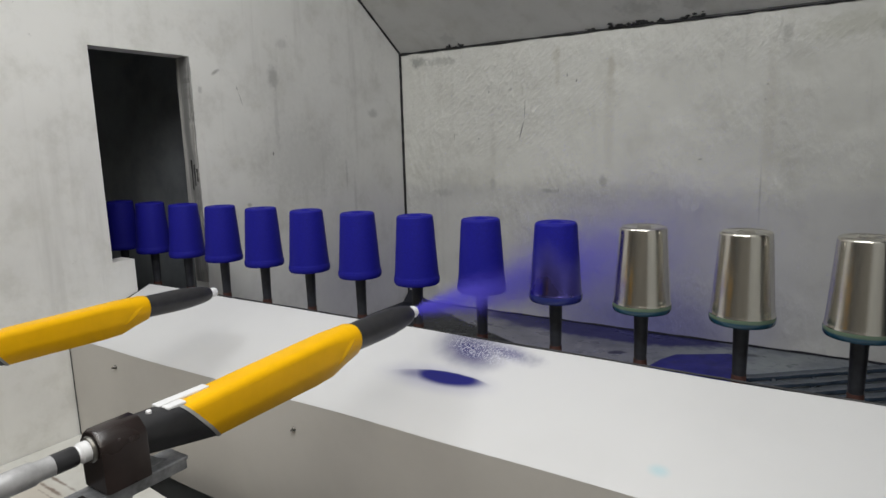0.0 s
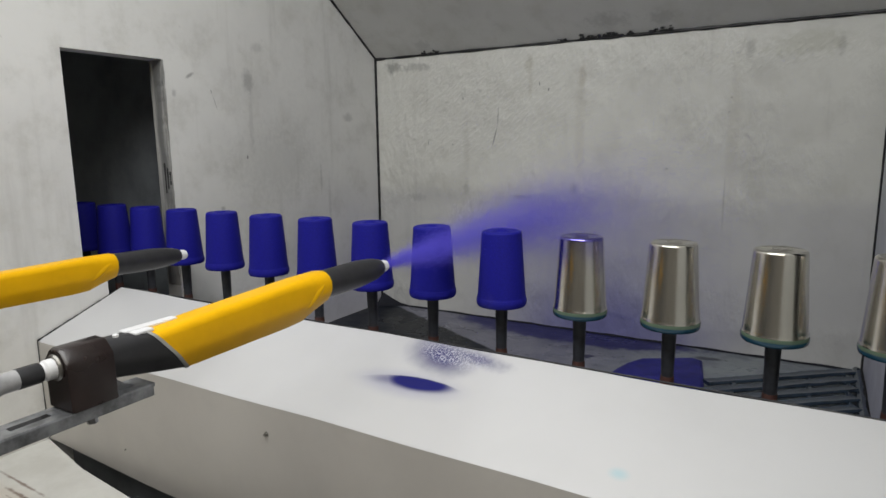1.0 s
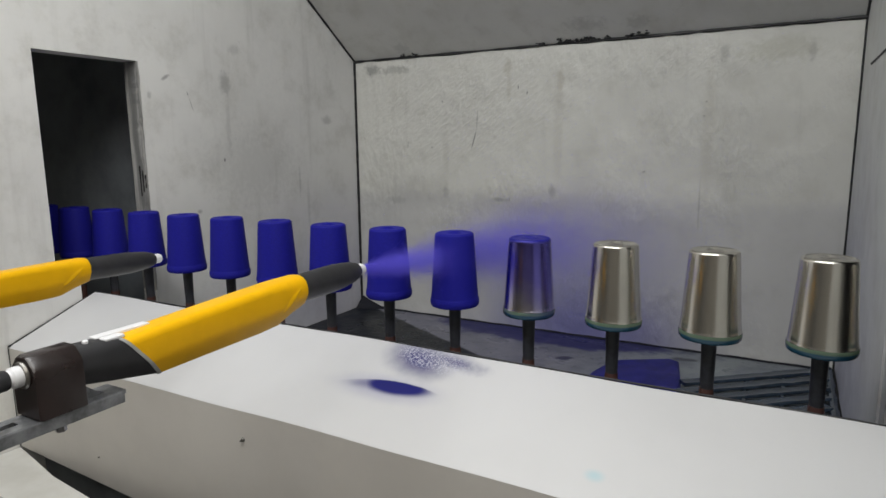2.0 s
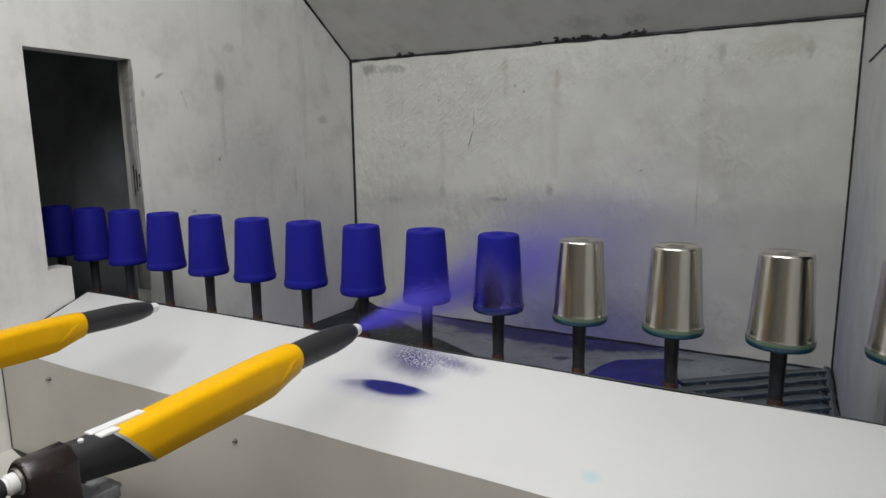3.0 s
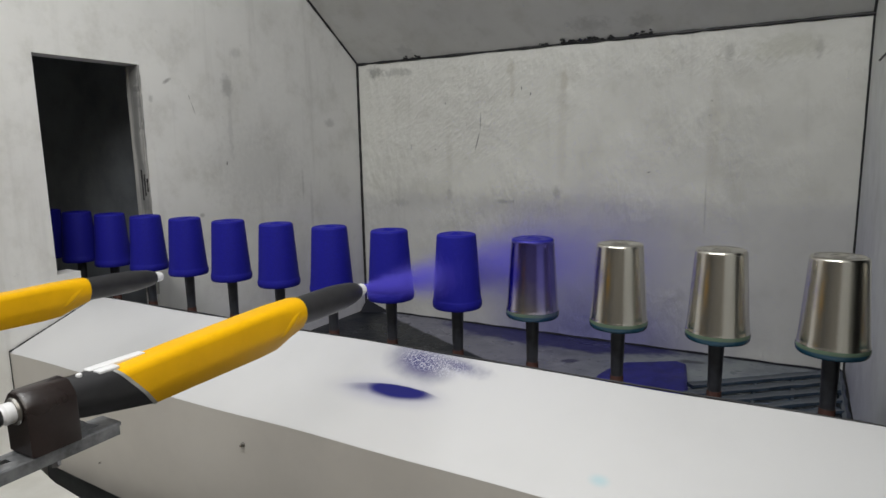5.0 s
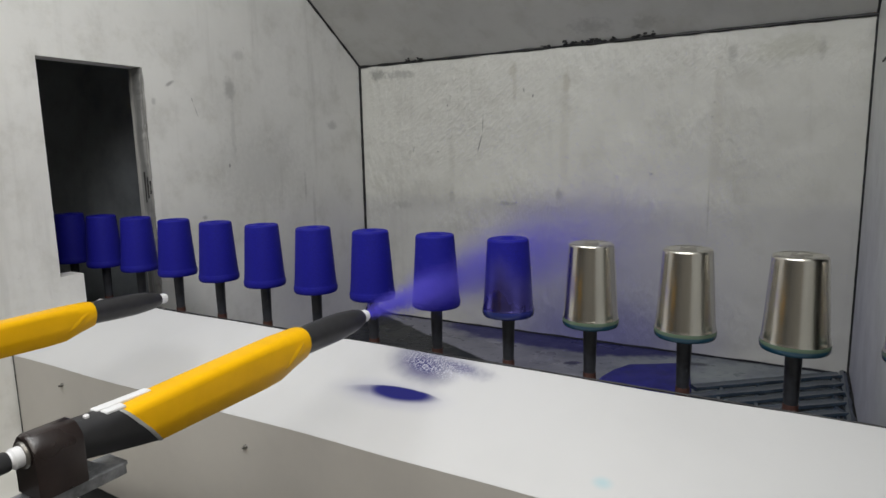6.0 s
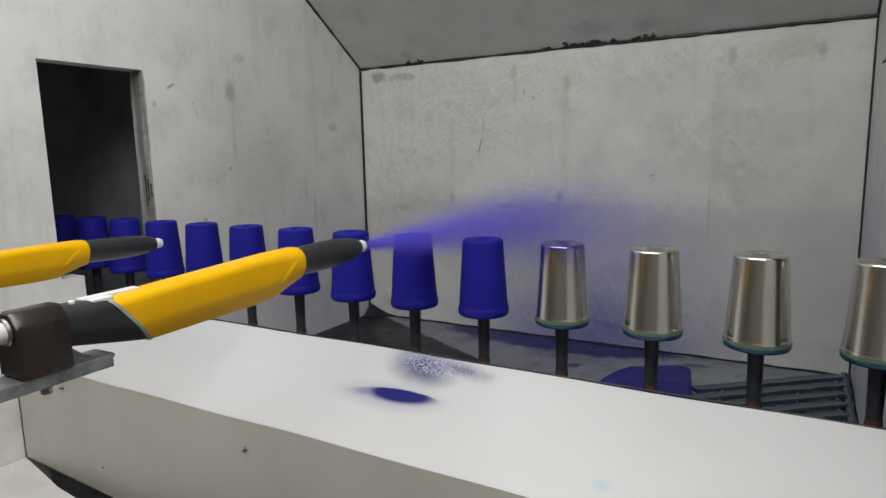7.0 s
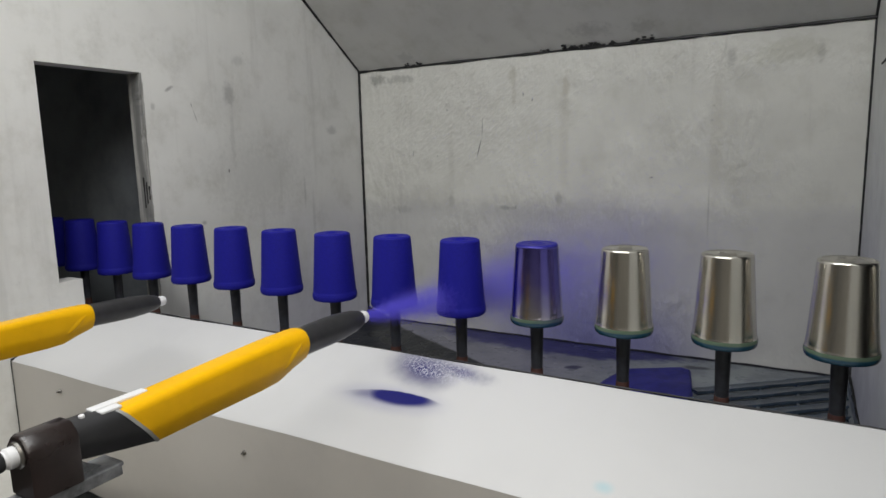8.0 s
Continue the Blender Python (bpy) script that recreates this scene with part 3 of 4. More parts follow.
    # sealed corners
    seams = [((LEFT + 0.002, BACK - 0.002, BASE), (LEFT + 0.002, BACK - 0.002, TOP), 0.0055, 0.25),
             ((RIGHT - 0.002, BACK - 0.002, BASE), (RIGHT - 0.002, BACK - 0.002, TOP), 0.0036, 0.25),
             ((LEFT, BACK - 0.002, TOP - 0.002), (RIGHT, BACK - 0.002, TOP - 0.002), 0.0040, 0.9),
             ((LEFT + 0.002, BACK, TOP), (LEFT + 0.002, HOOD_Y, HOOD_Z - 0.003), 0.0050, 0.5),
             ((RIGHT - 0.002, BACK, TOP), (RIGHT - 0.002, HOOD_Y, HOOD_Z - 0.003), 0.0050, 0.5),
             ((RIGHT - 0.002, BACK, BASE + 0.002), (RIGHT - 0.002, 1.3, BASE + 0.002), 0.007, 0.5),
             ((LEFT + 0.003, BOX_Y0, BOX_Z0 + 0.001), (LEFT + 0.003, BOX_Y1, BOX_Z1 + 0.001), 0.0017, 0.9),
             ((LEFT + 0.003, BOX_Y0 - 0.001, BOX_Z0), (LEFT + 0.003, BOX_Y0 - 0.001, BOX_LOW), 0.0009, 0.4),
             ((RIGHT - 0.005, 1.838, EYE + 0.186), (RIGHT - 0.005, 1.2, EYE + 0.186), 0.0025, 0.4)]
    for i, (a, b, r, rag) in enumerate(seams):
        structure("trim", tube(bmesh.new(), line(a, b, 60), r, 7, rag, i), MAT_SEAM, "black sealant along a booth corner", "trim", True)
    # lumps of old sealant under the hood
    rnd = random.Random(9)
    bm = bmesh.new()
    for x0, x1, n in ((-0.72, -0.55, 60), (-0.50, -0.42, 18), (-1.36, -1.28, 10), (-0.82, -0.76, 7)):
        for k in range(n):
            x = rnd.uniform(x0, x1)
            s = rnd.uniform(0.002, 0.0045)
            g = bmesh.ops.create_icosphere(bm, subdivisions=1, radius=s)
            d = abs(rnd.gauss(0, 0.007))
            bmesh.ops.translate(bm, verts=g["verts"], vec=(x, BACK - 0.004 - d, TOP - 0.001 + SLOPE * d))
            for v in g["verts"]:
                v.co.x = x + (v.co.x - x) * rnd.uniform(0.8, 3.2)
    structure("trim_lumps", bm, MAT_SEAM, "lumps of black sealant under the hood", "trim", True)
    # added near-black strip that draws the dark line at the foot of the back wall
    bm = bmesh.new()
    rings = []
    for i in range(41):
        f = i / 40
        x = LEFT + 0.01 + (RIGHT - LEFT - 0.02) * f
        h = 0.0055 + 0.040 * max(0.0, 1 - f / 0.07) ** 1.6 + 0.0012 * math.sin(i * 1.7)
        d = 0.009 + 0.05 * max(0.0, 1 - f / 0.07) + 0.002 * math.sin(i * 2.3)
        rings.append([(x, BACK - 0.001, BASE + 0.001), (x, BACK - d, BASE + 0.001), (x, BACK - 0.4 * d, BASE + 0.7 * h), (x, BACK - 0.001, BASE + h)])
    loft(bm, rings)
    structure("baseboard", bm, MAT_NAVY, "thin near-black strip added along the wall foot", "trim")
    # tunnels on both sides of the booth, where the line runs on
    for x0, x1 in ((LEFT - t - 1.0, LEFT - t), (RIGHT + t, RIGHT + t + 1.3)):
        ya, yb, zt = HOLE_Y0 - 0.25, HOLE_Y1 + 0.12, HOLE_TOP + 0.10
        sides = [(x0, x1, ya - 0.03, ya, 0.0, zt), (x0, x1, yb, yb + 0.03, 0.0, zt), (x0, x1, ya - 0.03, yb + 0.03, zt, zt + 0.04)]
        if x0 > LEFT:
            sides.append((x1 - 0.03, x1, ya, yb, 0.0, zt))
        for q in sides:
            structure("tunnel_wall", block(bmesh.new(), *q), MAT_TUNNEL, "dark sheet-metal tunnel round the conveyor", "tunnel")
    bm = bmesh.new()
    block(bm, LEFT - t - 0.96, RIGHT + t + 1.26, LINE_Y - 0.05, LINE_Y + 0.05, EYE - 0.60, EYE - 0.52)
    structure("conveyor_rail", bm, MAT_RAIL, "steel rail that carries the spindles", "conveyor")


booth()


def workshop():
    """Plain room that closes the place round the camera."""
    x0, x1, y0, y1, z1 = -3.4, 2.1, -2.6, 2.5, 2.9
    bm = bmesh.new()
    block(bm, x0, x1, y0, y1, -0.1, 0.0)
    structure("ground", bm, MAT_FLOOR, "grey concrete workshop floor", "floor")
    for name, q in (("wall_room_west", (x0 - 0.1, x0, y0, y1)), ("wall_room_east", (x1, x1 + 0.1, y0, y1)),
                    ("wall_room_south", (x0, x1, y0 - 0.1, y0)), ("wall_room_north", (x0, x1, y1, y1 + 0.1))):
        bm = bmesh.new()
        block(bm, *q, 0.0, z1)
        structure(name, bm, MAT_ROOM, "plain beige-grey workshop wall")
    bm = bmesh.new()
    block(bm, x0, x1, y0, y1, z1, z1 + 0.1)
    structure("ceiling_room", bm, MAT_ROOM, "plain workshop ceiling", "ceiling")


workshop()


# ---- shield in front of the line ----
def shield():
    root = tagged(new("shield_box"), "white sheet-metal shield with blue paint stains on its sloping top", "shield")
    root.location = (LEFT, BOX_Y0, 0)
    off = Vector((-LEFT, -BOX_Y0, 0))

    def local(p):
        return Vector(p) + off

    n = 36
    xs = [LEFT + 0.003 + (RIGHT - 0.006 - LEFT) * i / n for i in range(n + 1)]
    bm = bmesh.new()
    # one folded sheet: back lip, sloping top, rounded fold
    fold = [(BOX_Y1, BOX_Z1 - 0.10), (BOX_Y1, BOX_Z1 - 0.004), (BOX_Y1 - 0.004, BOX_Z1), (BOX_Y0 + 0.006, BOX_Z0 + 0.0015), (BOX_Y0 + 0.001, BOX_Z0 - 0.003)]
    for shell in (0.0, 0.002):
        rows = []
        for x in xs:
            w = 0.0010 * math.sin(x * 7.0) + 0.0008 * math.sin(x * 17 + 1)
            rows.append([bm.verts.new(local((x, y + (-shell if k == 0 or k == 1 else shell if k == 4 else 0), z - shell * (k in (2, 3)) + w * (k > 0)))) for k, (y, z) in enumerate(fold)])
        for a, b in zip(rows, rows[1:]):
            for k in range(len(fold) - 1):
                bm.faces.new((a[k], a[k + 1], b[k + 1], b[k]))
    part("top_panel", bm, MAT_SHEET, root, "white sloping top with a blue paint streak", True)
    bm = bmesh.new()
    front, rear = [], []
    for x in xs:
        low = BOX_LOW - 0.018 * min(1.0, (x - LEFT) / 0.42)
        col, cor = [], []
        for k in range(7):
            f = k / 6
            z = BOX_Z0 - 0.003 + (low - BOX_Z0 + 0.003) * f + (1 - f) * (0.0010 * math.sin(x * 7.0) + 0.0008 * math.sin(x * 17 + 1))
            bow = 0.006 * math.sin(math.pi * f) * math.sin(x * 2.3 + 0.5)
            col.append(bm.verts.new(local((x, BOX_Y0 + 0.0005 + bow, z))))
            cor.append(bm.verts.new(local((x, BOX_Y0 + 0.0030 + bow, z))))
        front.append(col), rear.append(cor)
    for g in (front, rear):
        for a, b in zip(g, g[1:]):
            for k in range(6):
                bm.faces.new((a[k], a[k + 1], b[k + 1], b[k]))
    for a, b, c, d in zip(front, front[1:], rear, rear[1:]):
        bm.faces.new((a[6], b[6], d[6], c[6]))
    # added dark strip, draws the thin gap line behind the top's rear edge
    edge = line(local((LEFT + 0.004, BOX_Y1 + 0.0015, BOX_Z1 - 0.0005)), local((RIGHT - 0.004, BOX_Y1 + 0.0015, BOX_Z1 - 0.0005)), 60)
    part("edge_strip", tube(bmesh.new(), edge, 0.0018, 6, 0.6, 5), MAT_SEAM, root, "dark strip added to draw the gap line at the rear edge", True)
    face = part("front_panel", bm, MAT_FRONT, root, "slightly bowed beige-white front sheet, toned darker for its shaded side", True)
    for x, z in ((-0.82, -0.507), (-1.385, -0.493), (-1.262, -0.650)):
        bm = bmesh.new()
        lathe(bm, [(0, -0.006), (0.003, -0.006), (0.0045, -0.003), (0.0045, 0.006), (0, 0.006)], 10, "Y")
        lathe(bm, [(0, -0.010), (0.002, -0.010), (0.002, -0.006)], 6, "Y")
        s = part("screw", bm, MAT_SCREW, face, "", True)
        s.location = local((x, BOX_Y0, EYE + z))
        s.scale = (0.55,) * 3 if z < -0.6 else (1.0,) * 3
    # added dark plate that backs the shaded gap below the front sheet
    bm = bmesh.new()
    block(bm, LEFT + 0.003, RIGHT - 0.003, BOX_Y0 + 0.05, BOX_Y0 + 0.06, 0.0, BOX_LOW + 0.12)
    for v in bm.verts:
        v.co += off
    part("kick_plate", bm, MAT_TUNNEL, root, "added dark plate backing the shaded gap under the front sheet")
    # pale apron below the shield
    bm = bmesh.new()
    z = EYE - 0.7035
    slab(bm, [(LEFT + 0.002, 0.7205, z), (-1.52, 0.7085, z), (-1.45, 0.695, z), (-1.37, 0.679, z), (-1.25, 0.668, z), (-1.14, 0.658, z),
              (-0.9, 0.63, z), (-0.9, 0.32, z), (LEFT + 0.002, 0.32, z)], (0, 0, -0.006))
    structure("apron", bm, MAT_APRON, "off-white sheet ledge below the shield with rusty scratches", "ledge")
    bm = bmesh.new()
    block(bm, LEFT + 0.02, -0.92, 0.36, 0.40, 0.0, z - 0.006)
    structure("apron_leg", bm, MAT_TUNNEL, "dark support under the ledge", "support")


shield()


# ---- what lies on the booth floor ----
def paint_slat(a, b, half, seed):
    """A flat bar from a to b with rounded edges, uneven with old paint."""
    rnd = random.Random(seed)
    d = (b - a).normalized()
    u = Vector((-d.y, d.x, 0))
    rings = []
    for i, p in enumerate(line(a, b, 12)):
        w, h = half * rnd.uniform(0.88, 1.10), rnd.uniform(0.0045, 0.0065)
        rings.append([p + u * (w * x) + Vector((0, 0, h * z)) for x, z in
                      ((-1, -0.4), (-0.97, 0.4), (-0.85, 0.9), (-0.4, 0.75), (0.4, 0.75), (0.85, 1.0), (0.97, 0.4), (1, -0.4), (0.8, -1), (-0.8, -1))])
    return loft(bmesh.new(), rings)


def floor_clutter():
    root = tagged(new("slatted_rack"), "dark slate paint-coated slatted rack lying on the booth floor", "rack")
    root.location = (0.125, 1.815, BASE)
    d = Vector((0.775, 0.63, 0)).normalized()
    for k in range(7):
        e = Vector((0.0, 0.225 - 0.072 * k, 0.0205))
        part("slat", paint_slat(e - d * 0.45, e, 0.0155, k), MAT_RACK, root, "", True)
    for k in range(4):
        e = Vector((-0.015, 0.24, 0.0150)) - d * (0.115 * k)
        part("cross_wire", tube(bmesh.new(), line(e, e + Vector((0, -0.55, 0)), 8), 0.0065, 6, 0.5, 20 + k), MAT_RACK, root, "", True)
    part("rim", tube(bmesh.new(), line((0.012, 0.27, 0.0125), (0.012, -0.45, 0.0125), 20), 0.011, 8, 0.4, 3), MAT_RACK, root, "", True)
    ring = [(-0.150, -0.06), (-0.134, 0.010), (-0.104, 0.078), (0.034, 0.160), (0.062, 0.145), (0.096, -0.05), (0.096, -0.20), (-0.150, -0.20)]
    bm = bmesh.new()
    loft(bm, [[(x * k, y * k, z) for x, y in ring] for k, z in ((1.0, 0.0), (1.02, 0.007), (0.98, 0.013), (0.90, 0.016))])
    ob = link_mesh("paint_slab", bm, MAT_LUMP, True)
    ob.location = (-0.327, 1.812, BASE)
    tagged(ob, "low slab caked with cobalt blue paint on the booth floor", "paint slab")


floor_clutter()


# ---- the line of cups ----
def tumbler():
    root = tagged(new("tumbler"), "tapered steel tumbler upside down on a spindle, turning cobalt blue", "tumbler", "tumblers on the line")
    h = 0.1392
    outer = [(0.0455, 0.0085), (0.0466, 0.0105), (0.0467, 0.0124), (0.0465, 0.0136), (0.0457, 0.0147), (0.0455, 0.0175), (0.0448, 0.0240), (0.0440, 0.0340), (0.0373, h - 0.0052), (0.0369, h - 0.0034), (0.0360, h - 0.0018), (0.0346, h - 0.0006), (0.0328, h),
             (0.0310, h), (0.0300, h - 0.0006), (0.0165, h - 0.0008), (0.0150, h - 0.0002), (0.0135, h + 0.0006), (0.0115, h + 0.0006), (0.0098, h - 0.0008), (0.0080, h - 0.0022), (0, h - 0.0022)]
    inner = [(0, h - 0.006), (0.0345, h - 0.006), (0.0430, 0.030), (0.0445, 0.0085)]
    part("body", lathe(bmesh.new(), outer + inner, 48, close=False), MAT_CUP, root, "", True)
    ring = [(0.0430, -0.0015), (0.0448, -0.0015), (0.0465, 0.0008), (0.0473, 0.0050), (0.0474, 0.0095), (0.0467, 0.0118), (0.0440, 0.0120)]
    part("ring", lathe(bmesh.new(), ring, 48, close=True), MAT_RING, root, "teal rubber masking ring round the lip", True)
    return root


def spindle():
    root = tagged(new("spindle"), "black conveyor spindle with a reddish collar on the rail", "spindle", "spindles on the line")
    foot, top = EYE - 0.52, CUP_TOP - 0.006
    h = top - foot
    part("pole", lathe(bmesh.new(), [(0, 0.02), (0.0100, 0.02), (0.0100, 0.130), (0.0118, 0.215), (0.0118, h - 0.12), (0.012, h - 0.02), (0.010, h), (0, h)], 20), MAT_POLE, root, "", True)
    part("collar", lathe(bmesh.new(), [(0, 0), (0.024, 0), (0.024, 0.03), (0.0116, 0.04), (0.0112, 0.130), (0.0108, 0.136), (0, 0.136)], 20), MAT_RUST, root, "rust-red collar at the foot", True)
    return root


CUPS = []


def cup_line():
    cup, pin = tumbler(), spindle()
    for i in range(-2, 18):
        x = FIRST + (i - 2) * PITCH
        a = cup if i == -2 else copy_thing(cup, pose(x, LINE_Y, CUP_RIM))
        b = pin if i == -2 else copy_thing(pin, pose(x, LINE_Y, EYE - 0.52))
        tagged(a, "matt cobalt blue painted tumbler upside down on a spindle" if i < 10 else
               "brushed steel tumbler turning cobalt blue in the spray" if i < 13 else
               "bare brushed steel tumbler upside down with a teal lip ring")
        CUPS.append((a, b, x))


cup_line()


# ---- spray guns ----
def shell_section(w, z0, z1, r, y, shear=0.0, nip=0.5, n=5):
    """A cross-section of the yellow shell: rounded top, upright flanks, chamfered below."""
    zm = z0 + 0.36 * (z1 - z0)
    pts = []
    for cx, a0 in ((w / 2 - r, 0), (-w / 2 + r, 90)):
        for k in range(n + 1):
            a = radians(a0 + 90 * k / n)
            pts.append((cx + r * math.cos(a), z1 - r + r * math.sin(a)))
    low, edge = w / 2 * (1 - nip), 0.12 * (zm - z0)
    half = [(w / 2, zm + 0.006), (w / 2 - 0.0005, zm + 0.002), (w / 2 - 0.0018, zm - 0.002), (w / 2 - 0.0040, zm - 0.006),
            (low + 0.001, z0 + edge), (low - 0.002, z0)]
    pts += [(-x, z) for x, z in half] + half[::-1]
    return [(x, y - shear * (z - z0), z) for x, z in pts]


def spray_gun():
    """Origin at the nozzle's tip; the gun reaches back along -y."""
    root = tagged(new("spray_gun"), "yellow and black automatic spray gun on a slotted steel bar", "spray gun", "spray guns on the lift")
    part("nozzle", lathe(bmesh.new(), [(0, 0.0015), (0.005, 0.0015), (0.0085, 0.0), (0.0098, -0.004), (0.0100, -0.020), (0, -0.020)], 20, "Y"), MAT_WHITE, root, "white nozzle tip", True)
    part("barrel", lathe(bmesh.new(), [(0, -0.0150), (0.0115, -0.0150), (0.0132, -0.018), (0.0168, -0.032), (0.0188, -0.050), (0.0205, -0.070), (0.0208, -0.100), (0.0202, -0.150), (0.0202, -0.168), (0, -0.168)], 32, "Y"), MAT_BLACK, root, "black tapered barrel", True)
    bm = bmesh.new()
    loft(bm, [shell_section(0.0424, -0.0212, 0.0212, 0.0180, -0.155, 0.0, 0.45), shell_section(0.0436, -0.0230, 0.0220, 0.0180, -0.162, 0.0, 0.45),
              shell_section(0.043, -0.0290, 0.0215, 0.0160, -0.182, 0.0, 0.46), shell_section(0.042, -0.0380, 0.0205, 0.0115, -0.205),
              shell_section(0.041, -0.0400, 0.0190, 0.0100, -0.235), shell_section(0.039, -0.0415, 0.0140, 0.0100, -0.330, 0.4), shell_section(0.038, -0.0425, 0.0100, 0.0090, -0.385, 0.82)])
    shell = part("body_shell", bm, MAT_YELLOW, root, "glossy yellow body shell", True)
    bm = bmesh.new()
    g = bmesh.ops.create_uvsphere(bm, u_segments=20, v_segments=12, radius=1.0)
    bmesh.ops.transform(bm, matrix=pose(0.0188, -0.188, -0.007, 38, 0, -5) @ Matrix.Diagonal((0.0037, 0.0230, 0.0062, 1)), verts=bm.verts)
    part("cheek", bm, MAT_YELLOW, shell, "", True)
    part("gasket", loft(bmesh.new(), [shell_section(0.0393, -0.0432, 0.0107, 0.0090, -0.3845, 0.82), shell_section(0.0393, -0.0432, 0.0107, 0.0090, -0.3890, 0.82)]), MAT_GASKET, root, "thin grey gasket", True)
    part("rear_shell", loft(bmesh.new(), [shell_section(0.0375, -0.0420, 0.0100, 0.0090, -0.3885, 0.82), shell_section(0.036, -0.0350, 0.0125, 0.0120, -0.425, 0.45, 0.45), shell_section(0.036, -0.0250, 0.0145, 0.0150, -0.474, 0.0, 0.4)]), MAT_BLACK, root, "black rear shell", True)
    # clamp block with a chamfered top
    r = 0.0195
    prof = [(r, -0.0422), (r, 0.003), (0.93 * r, 0.0065), (0.52 * r, 0.0160), (0.38 * r, 0.0176), (-0.38 * r, 0.0176), (-0.52 * r, 0.0160), (-0.93 * r, 0.0065), (-r, 0.003), (-r, -0.0422)]
    bm = bmesh.new()
    loft(bm, [[(x * k, y, z * k + (1 - k) * -0.02) for x, z in prof] for y, k in ((-0.4745, 0.97), (-0.476, 1.0), (-0.516, 1.0), (-0.519, 0.95))])
    clamp = part("clamp_block", bm, MAT_BLOCK, root, "dark brown clamp block", True)
    part("end_plate", lathe(bmesh.new(), [(0, -0.518), (0.0120, -0.518), (0.0130, -0.520), (0.0120, -0.522), (0, -0.522)], 24, "Y"), MAT_SCREW, clamp, "", True)
    feed = part("feed_tube", lathe(bmesh.new(), [(0, -0.552), (0.0092, -0.552), (0.0092, -0.566), (0.0108, -0.570), (0.0108, -0.596), (0.0100, -0.600), (0.0100, -0.98), (0, -0.98)], 20, "Y"), MAT_TUBE, root, "grey feed tube", True)
    part("fitting", lathe(bmesh.new(), [(0, -0.520), (0.0085, -0.520), (0.0098, -0.522), (0.0098, -0.529), (0.0080, -0.531), (0.0080, -0.534), (0, -0.536)], 16, "Y"), MAT_WHITE, feed, "white hose fitting", True)
    part("sleeve", lathe(bmesh.new(), [(0, -0.533), (0.0088, -0.533), (0.0095, -0.535), (0.0095, -0.553), (0, -0.555)], 20, "Y"), MAT_BLACK, feed, "black hose sleeve", True)
    clip = part("clip", block(bmesh.new(), -0.014, -0.002, -0.448, -0.386, 0.0100, 0.0138, 0.0012), MAT_WHITE, root, "glossy white clip on top")
    part("latch", block(bmesh.new(), 0.000, 0.011, -0.446, -0.424, 0.0098, 0.0138, 0.0014), MAT_WHITE, clip, "white latch")
    part("screw", lathe(bmesh.new(), [(0, 0.0165), (0.0020, 0.0165), (0.0030, 0.0155), (0.0030, 0.0130), (0, 0.0130)], 10), MAT_WHITE, root, "small bright screw on top", True).location = (0.004, -0.462, 0)
    # slotted angle bar
    bm = bmesh.new()
    x0, x1, z1 = -0.016, 0.016, -0.0425
    cuts = [-0.98, -0.86, -0.79, -0.70, -0.63, -0.565, -0.530, -0.470, -0.452, -0.433]
    for k, (a, b) in enumerate(zip(cuts, cuts[1:])):
        if k % 2 == 0:
            block(bm, x0, x1, a, b, z1 - 0.004, z1)
        else:
            block(bm, x0, -0.005, a, b, z1 - 0.004, z1)
            block(bm, 0.004, x1, a, b, z1 - 0.004, z1)
    block(bm, x1 - 0.003, x1 + 0.001, -0.98, -0.435, z1 - 0.013, z1 - 0.0005, 0.001)
    bar = part("slotted_bar", bm, MAT_STEEL, root, "galvanised slotted bar")
    part("nut", lathe(bmesh.new(), [(0, -0.066), (0.005, -0.066), (0.005, -0.059), (0.0085, -0.059), (0.0085, -0.0465), (0, -0.0465)], 6), MAT_STEEL, bar).location = (0.0, -0.492, 0)
    bm = bmesh.new()
    slab(bm, [(-0.002, -0.478, -0.0423), (-0.002, -0.448, -0.0423), (-0.002, -0.458, -0.037), (-0.002, -0.470, -0.026), (-0.002, -0.478, -0.025)], (0.006, 0, 0))
    part("gusset", bm, MAT_STEEL, bar)
    return root


GUN = spray_gun()
GUN_FAR = copy_thing(GUN, pose(GUN2_X, GUN_Y, 0))


def gun_lift():
    """Post behind the guns; its carriage rises and sinks with them."""
    root = tagged(new("gun_lift"), "grey steel lift post that carries the spray guns", "lift")
    root.location = (-0.86, -0.27, 0)
    part("base_plate", block(bmesh.new(), -0.18, 0.18, -0.15, 0.15, 0.0, 0.015, 0.003), MAT_STEEL, root)
    part("post", block(bmesh.new(), -0.04, 0.04, -0.04, 0.04, 0.015, 1.75, 0.004), MAT_STEEL, root)
    bm = block(bmesh.new(), -0.30, 0.32, 0.050, 0.085, -0.020, 0.020, 0.003)
    block(bm, -0.06, 0.06, 0.042, 0.052, -0.07, 0.07)
    return part("carriage", bm, MAT_STEEL, root, "cross beam on the lift")


CARRIAGE = gun_lift()


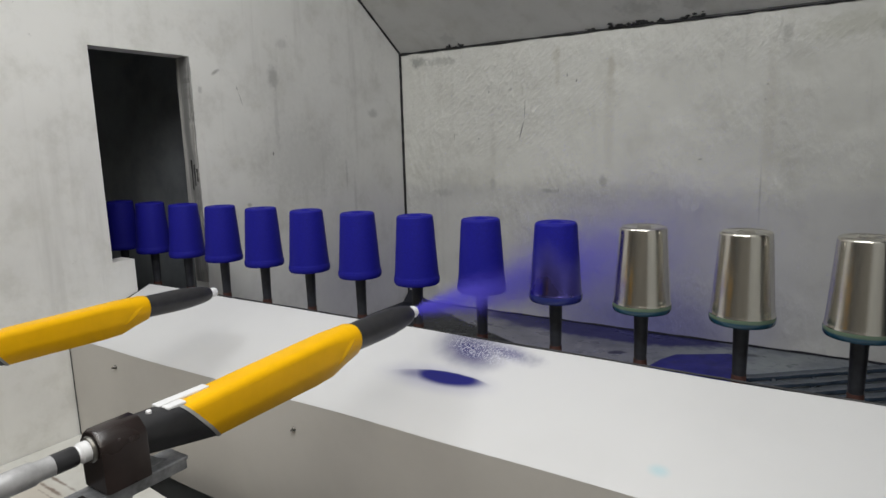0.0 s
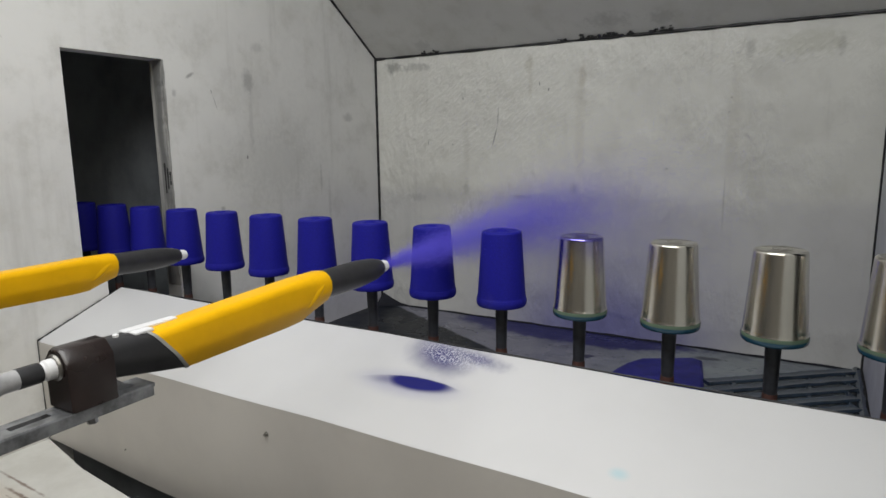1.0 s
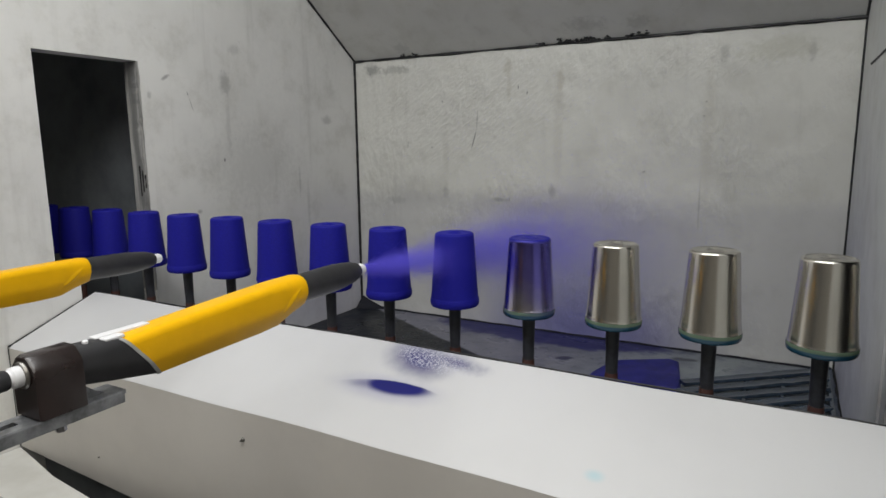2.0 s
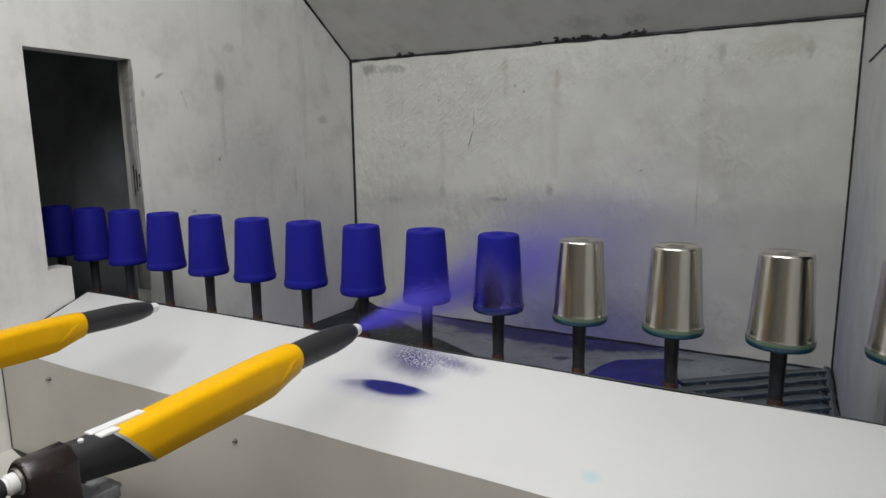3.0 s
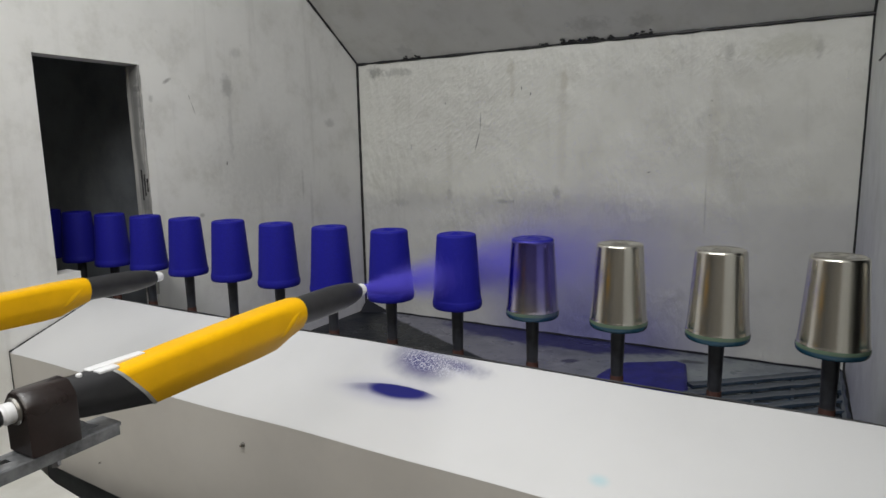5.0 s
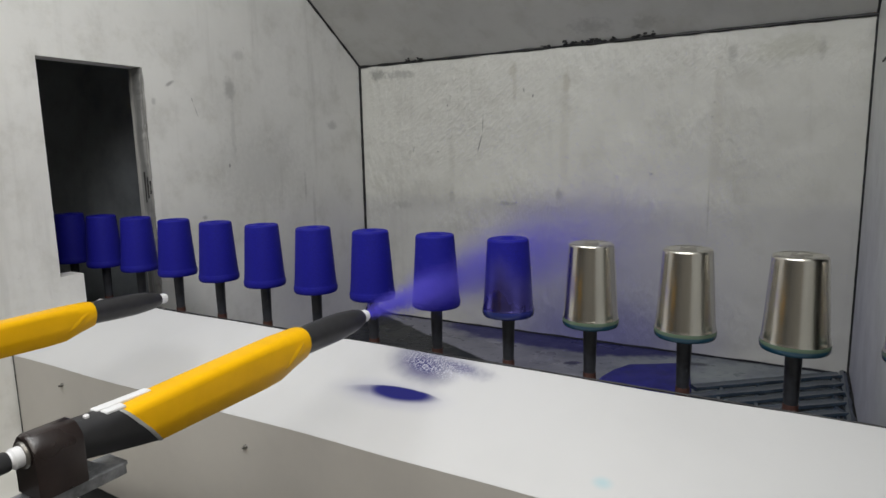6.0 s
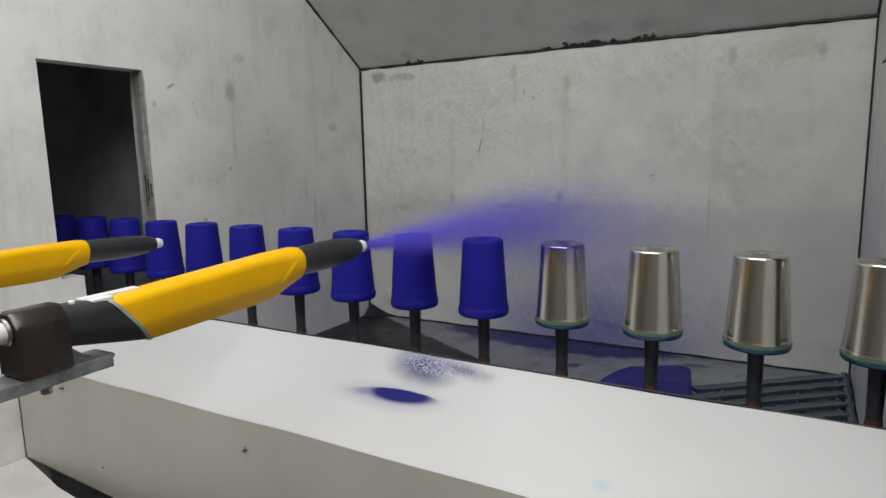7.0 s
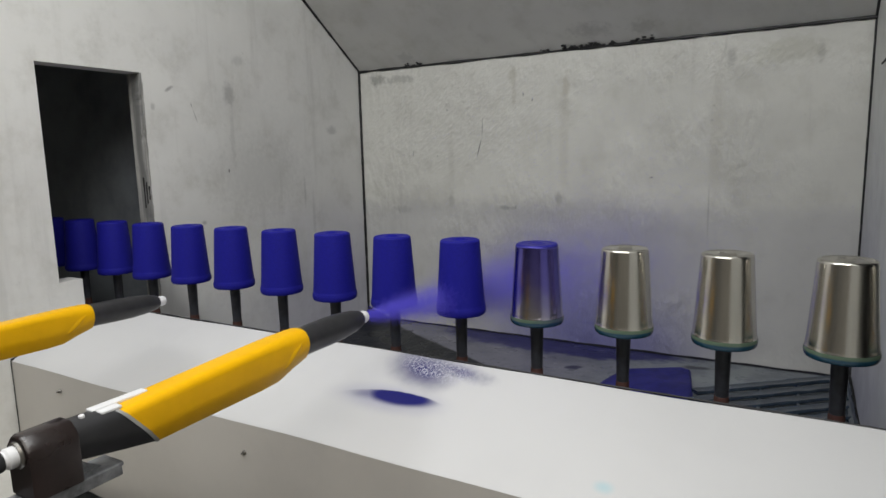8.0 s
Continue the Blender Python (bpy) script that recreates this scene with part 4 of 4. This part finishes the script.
# ---- spray mist ----
def mist(name, label, place, count, core, spread, drift, lift, seed, fine):
    """Fine droplets in a cone along +y from the nozzle; place(rng, n) gives their distances."""
    rng = np.random.default_rng(seed)
    d = place(rng, count)
    sig = core + spread * d
    x = rng.normal(0, 1, count) * sig + drift * (0.14 * d + 0.08 * d * d)
    z = rng.normal(0, 1, count) * sig * 0.85 + lift * d
    c = np.stack([x, d, z], 1)
    size = fine * (0.7 + 0.6 * rng.random(count))
    tet = np.array([(1, 1, 1), (1, -1, -1), (-1, 1, -1), (-1, -1, 1)], float)
    q = rng.normal(0, 1, (count, 4))
    q /= np.linalg.norm(q, axis=1, keepdims=True)
    w, a, b, e = q.T
    rot = np.stack([np.stack([1 - 2 * (b * b + e * e), 2 * (a * b - w * e), 2 * (a * e + w * b)], 1),
                    np.stack([2 * (a * b + w * e), 1 - 2 * (a * a + e * e), 2 * (b * e - w * a)], 1),
                    np.stack([2 * (a * e - w * b), 2 * (b * e + w * a), 1 - 2 * (a * a + b * b)], 1)], 1)
    v = (c[:, None, :] + np.einsum("nij,kj->nki", rot, tet) * size[:, None, None]).reshape(-1, 3)
    f = np.array([(0, 1, 2), (0, 3, 1), (0, 2, 3), (1, 3, 2)])
    faces = (np.arange(count)[:, None, None] * 4 + f[None]).reshape(-1, 3)
    me = bpy.data.meshes.new(name)
    me.from_pydata(v.tolist(), [], faces.tolist())
    me.materials.append(MAT_MIST)
    return tagged(new(name, me), label, "paint mist", kind="stuff")


def spray():
    """The spray in overlapping lengths, each where the nozzle stood when it left."""
    out = []
    # distance, thickness, droplet size, delay
    plan = [(0.00, 0.0075, 0.000092, 0.00), (0.10, 0.012, 0.000098, 0.03), (0.20, 0.016, 0.000120, 0.06),
            (0.32, 0.022, 0.000162, 0.09), (0.46, 0.025, 0.000192, 0.13), (0.62, 0.0165, 0.000212, 0.18),
            (0.80, 0.0062, 0.000212, 0.26), (1.00, 0.0040, 0.000212, 0.36), (1.22, 0.0022, 0.000212, 0.45)]
    for k, (d, thick, fine, lag) in enumerate(plan):
        a, b = plan[max(k - 1, 0)][0], plan[min(k + 1, len(plan) - 1)][0]
        name, label = (("spray_jet", "violet paint spray leaving the nozzle") if k < 3 else
                       ("spray_plume", "violet paint mist drifting past the cups") if k < 6 else
                       ("spray_cloud", "thin violet paint mist drifting to the back wall"))
        out.append((mist(name, label, lambda rng, n: rng.triangular(a, d, b, n), int(thick * (b - a) / 2 / fine ** 2),
                         0.003 + 0.012 * min(d, 0.8), 0.082, 1.0, 0.000, 11 + k, fine), lag))
    return out


MISTS = spray()
HAZE = mist("spray_haze", "faint violet haze hanging behind the cups", lambda rng, n: 0.35 + 0.93 * rng.random(n) ** 0.7,
            42000, 0.11, 0.08, 0.6, 0.0, 4, 0.0002)
HAZE.location = (GUN_X + 0.06, GUN_Y, EYE - 0.19)


# ---- what moves ----
# height of the nozzles against the eye, every tenth of a second: one stroke up and down takes 1.57 s
STROKE = [
    -0.282, -0.268, -0.245, -0.223, -0.200, -0.175, -0.152, -0.143, -0.152, -0.169, -0.192, -0.214,
    -0.236, -0.261, -0.290, -0.291, -0.279, -0.259, -0.236, -0.214, -0.191, -0.169, -0.150, -0.143,
    -0.158, -0.179, -0.202, -0.226, -0.249, -0.275, -0.293, -0.290, -0.273, -0.254, -0.229, -0.207,
    -0.183, -0.161, -0.144, -0.149, -0.165, -0.186, -0.209, -0.231, -0.254, -0.275, -0.291, -0.286,
    -0.267, -0.244, -0.221, -0.197, -0.174, -0.152, -0.143, -0.150, -0.169, -0.192, -0.214, -0.237,
    -0.261, -0.286, -0.289, -0.282, -0.263, -0.241, -0.218, -0.196, -0.173, -0.151, -0.144, -0.155,
    -0.176, -0.197, -0.220, -0.243, -0.269, -0.286, -0.292, -0.278, -0.256,
]


def lift_height(t):
    """Height of the nozzles over the floor at a time; before the start the last stroke is carried back."""
    while t < 0.0:
        t += 1.57
    k = min(int(t * 10), len(STROKE) - 2)
    f = min(t * 10 - k, 1.0)
    return EYE + STROKE[k] * (1 - f) + STROKE[k + 1] * f


def motions():
    times = [i / 10 for i in range(81)]
    walk(GUN, [(t, pose(GUN_X, GUN_Y, lift_height(t), 0.5)) for t in times])
    walk(GUN_FAR, [(t, pose(GUN2_X, GUN_Y, lift_height(t) - 0.0221, -1.8)) for t in times])
    walk(CARRIAGE, [(t, pose(0, 0, lift_height(t) - 0.075)) for t in times])
    for ob, lag in MISTS:
        walk(ob, [(t, pose(GUN_X, GUN_Y, lift_height(t - lag))) for t in times])
    shifts = [(0.0, 0.0), (0.5, -0.0265), (1.0, -0.0465), (1.5, -0.0720), (3.0, -0.1510), (4.0, -0.2000), (5.5, -0.2768), (6.5, -0.3285), (8.0, -0.4000)]
    for a, b, x in CUPS:
        walk(a, [(t, pose(x + s, LINE_Y, CUP_RIM)) for t, s in shifts])
        walk(b, [(t, pose(x + s, LINE_Y, EYE - 0.52)) for t, s in shifts])


motions()
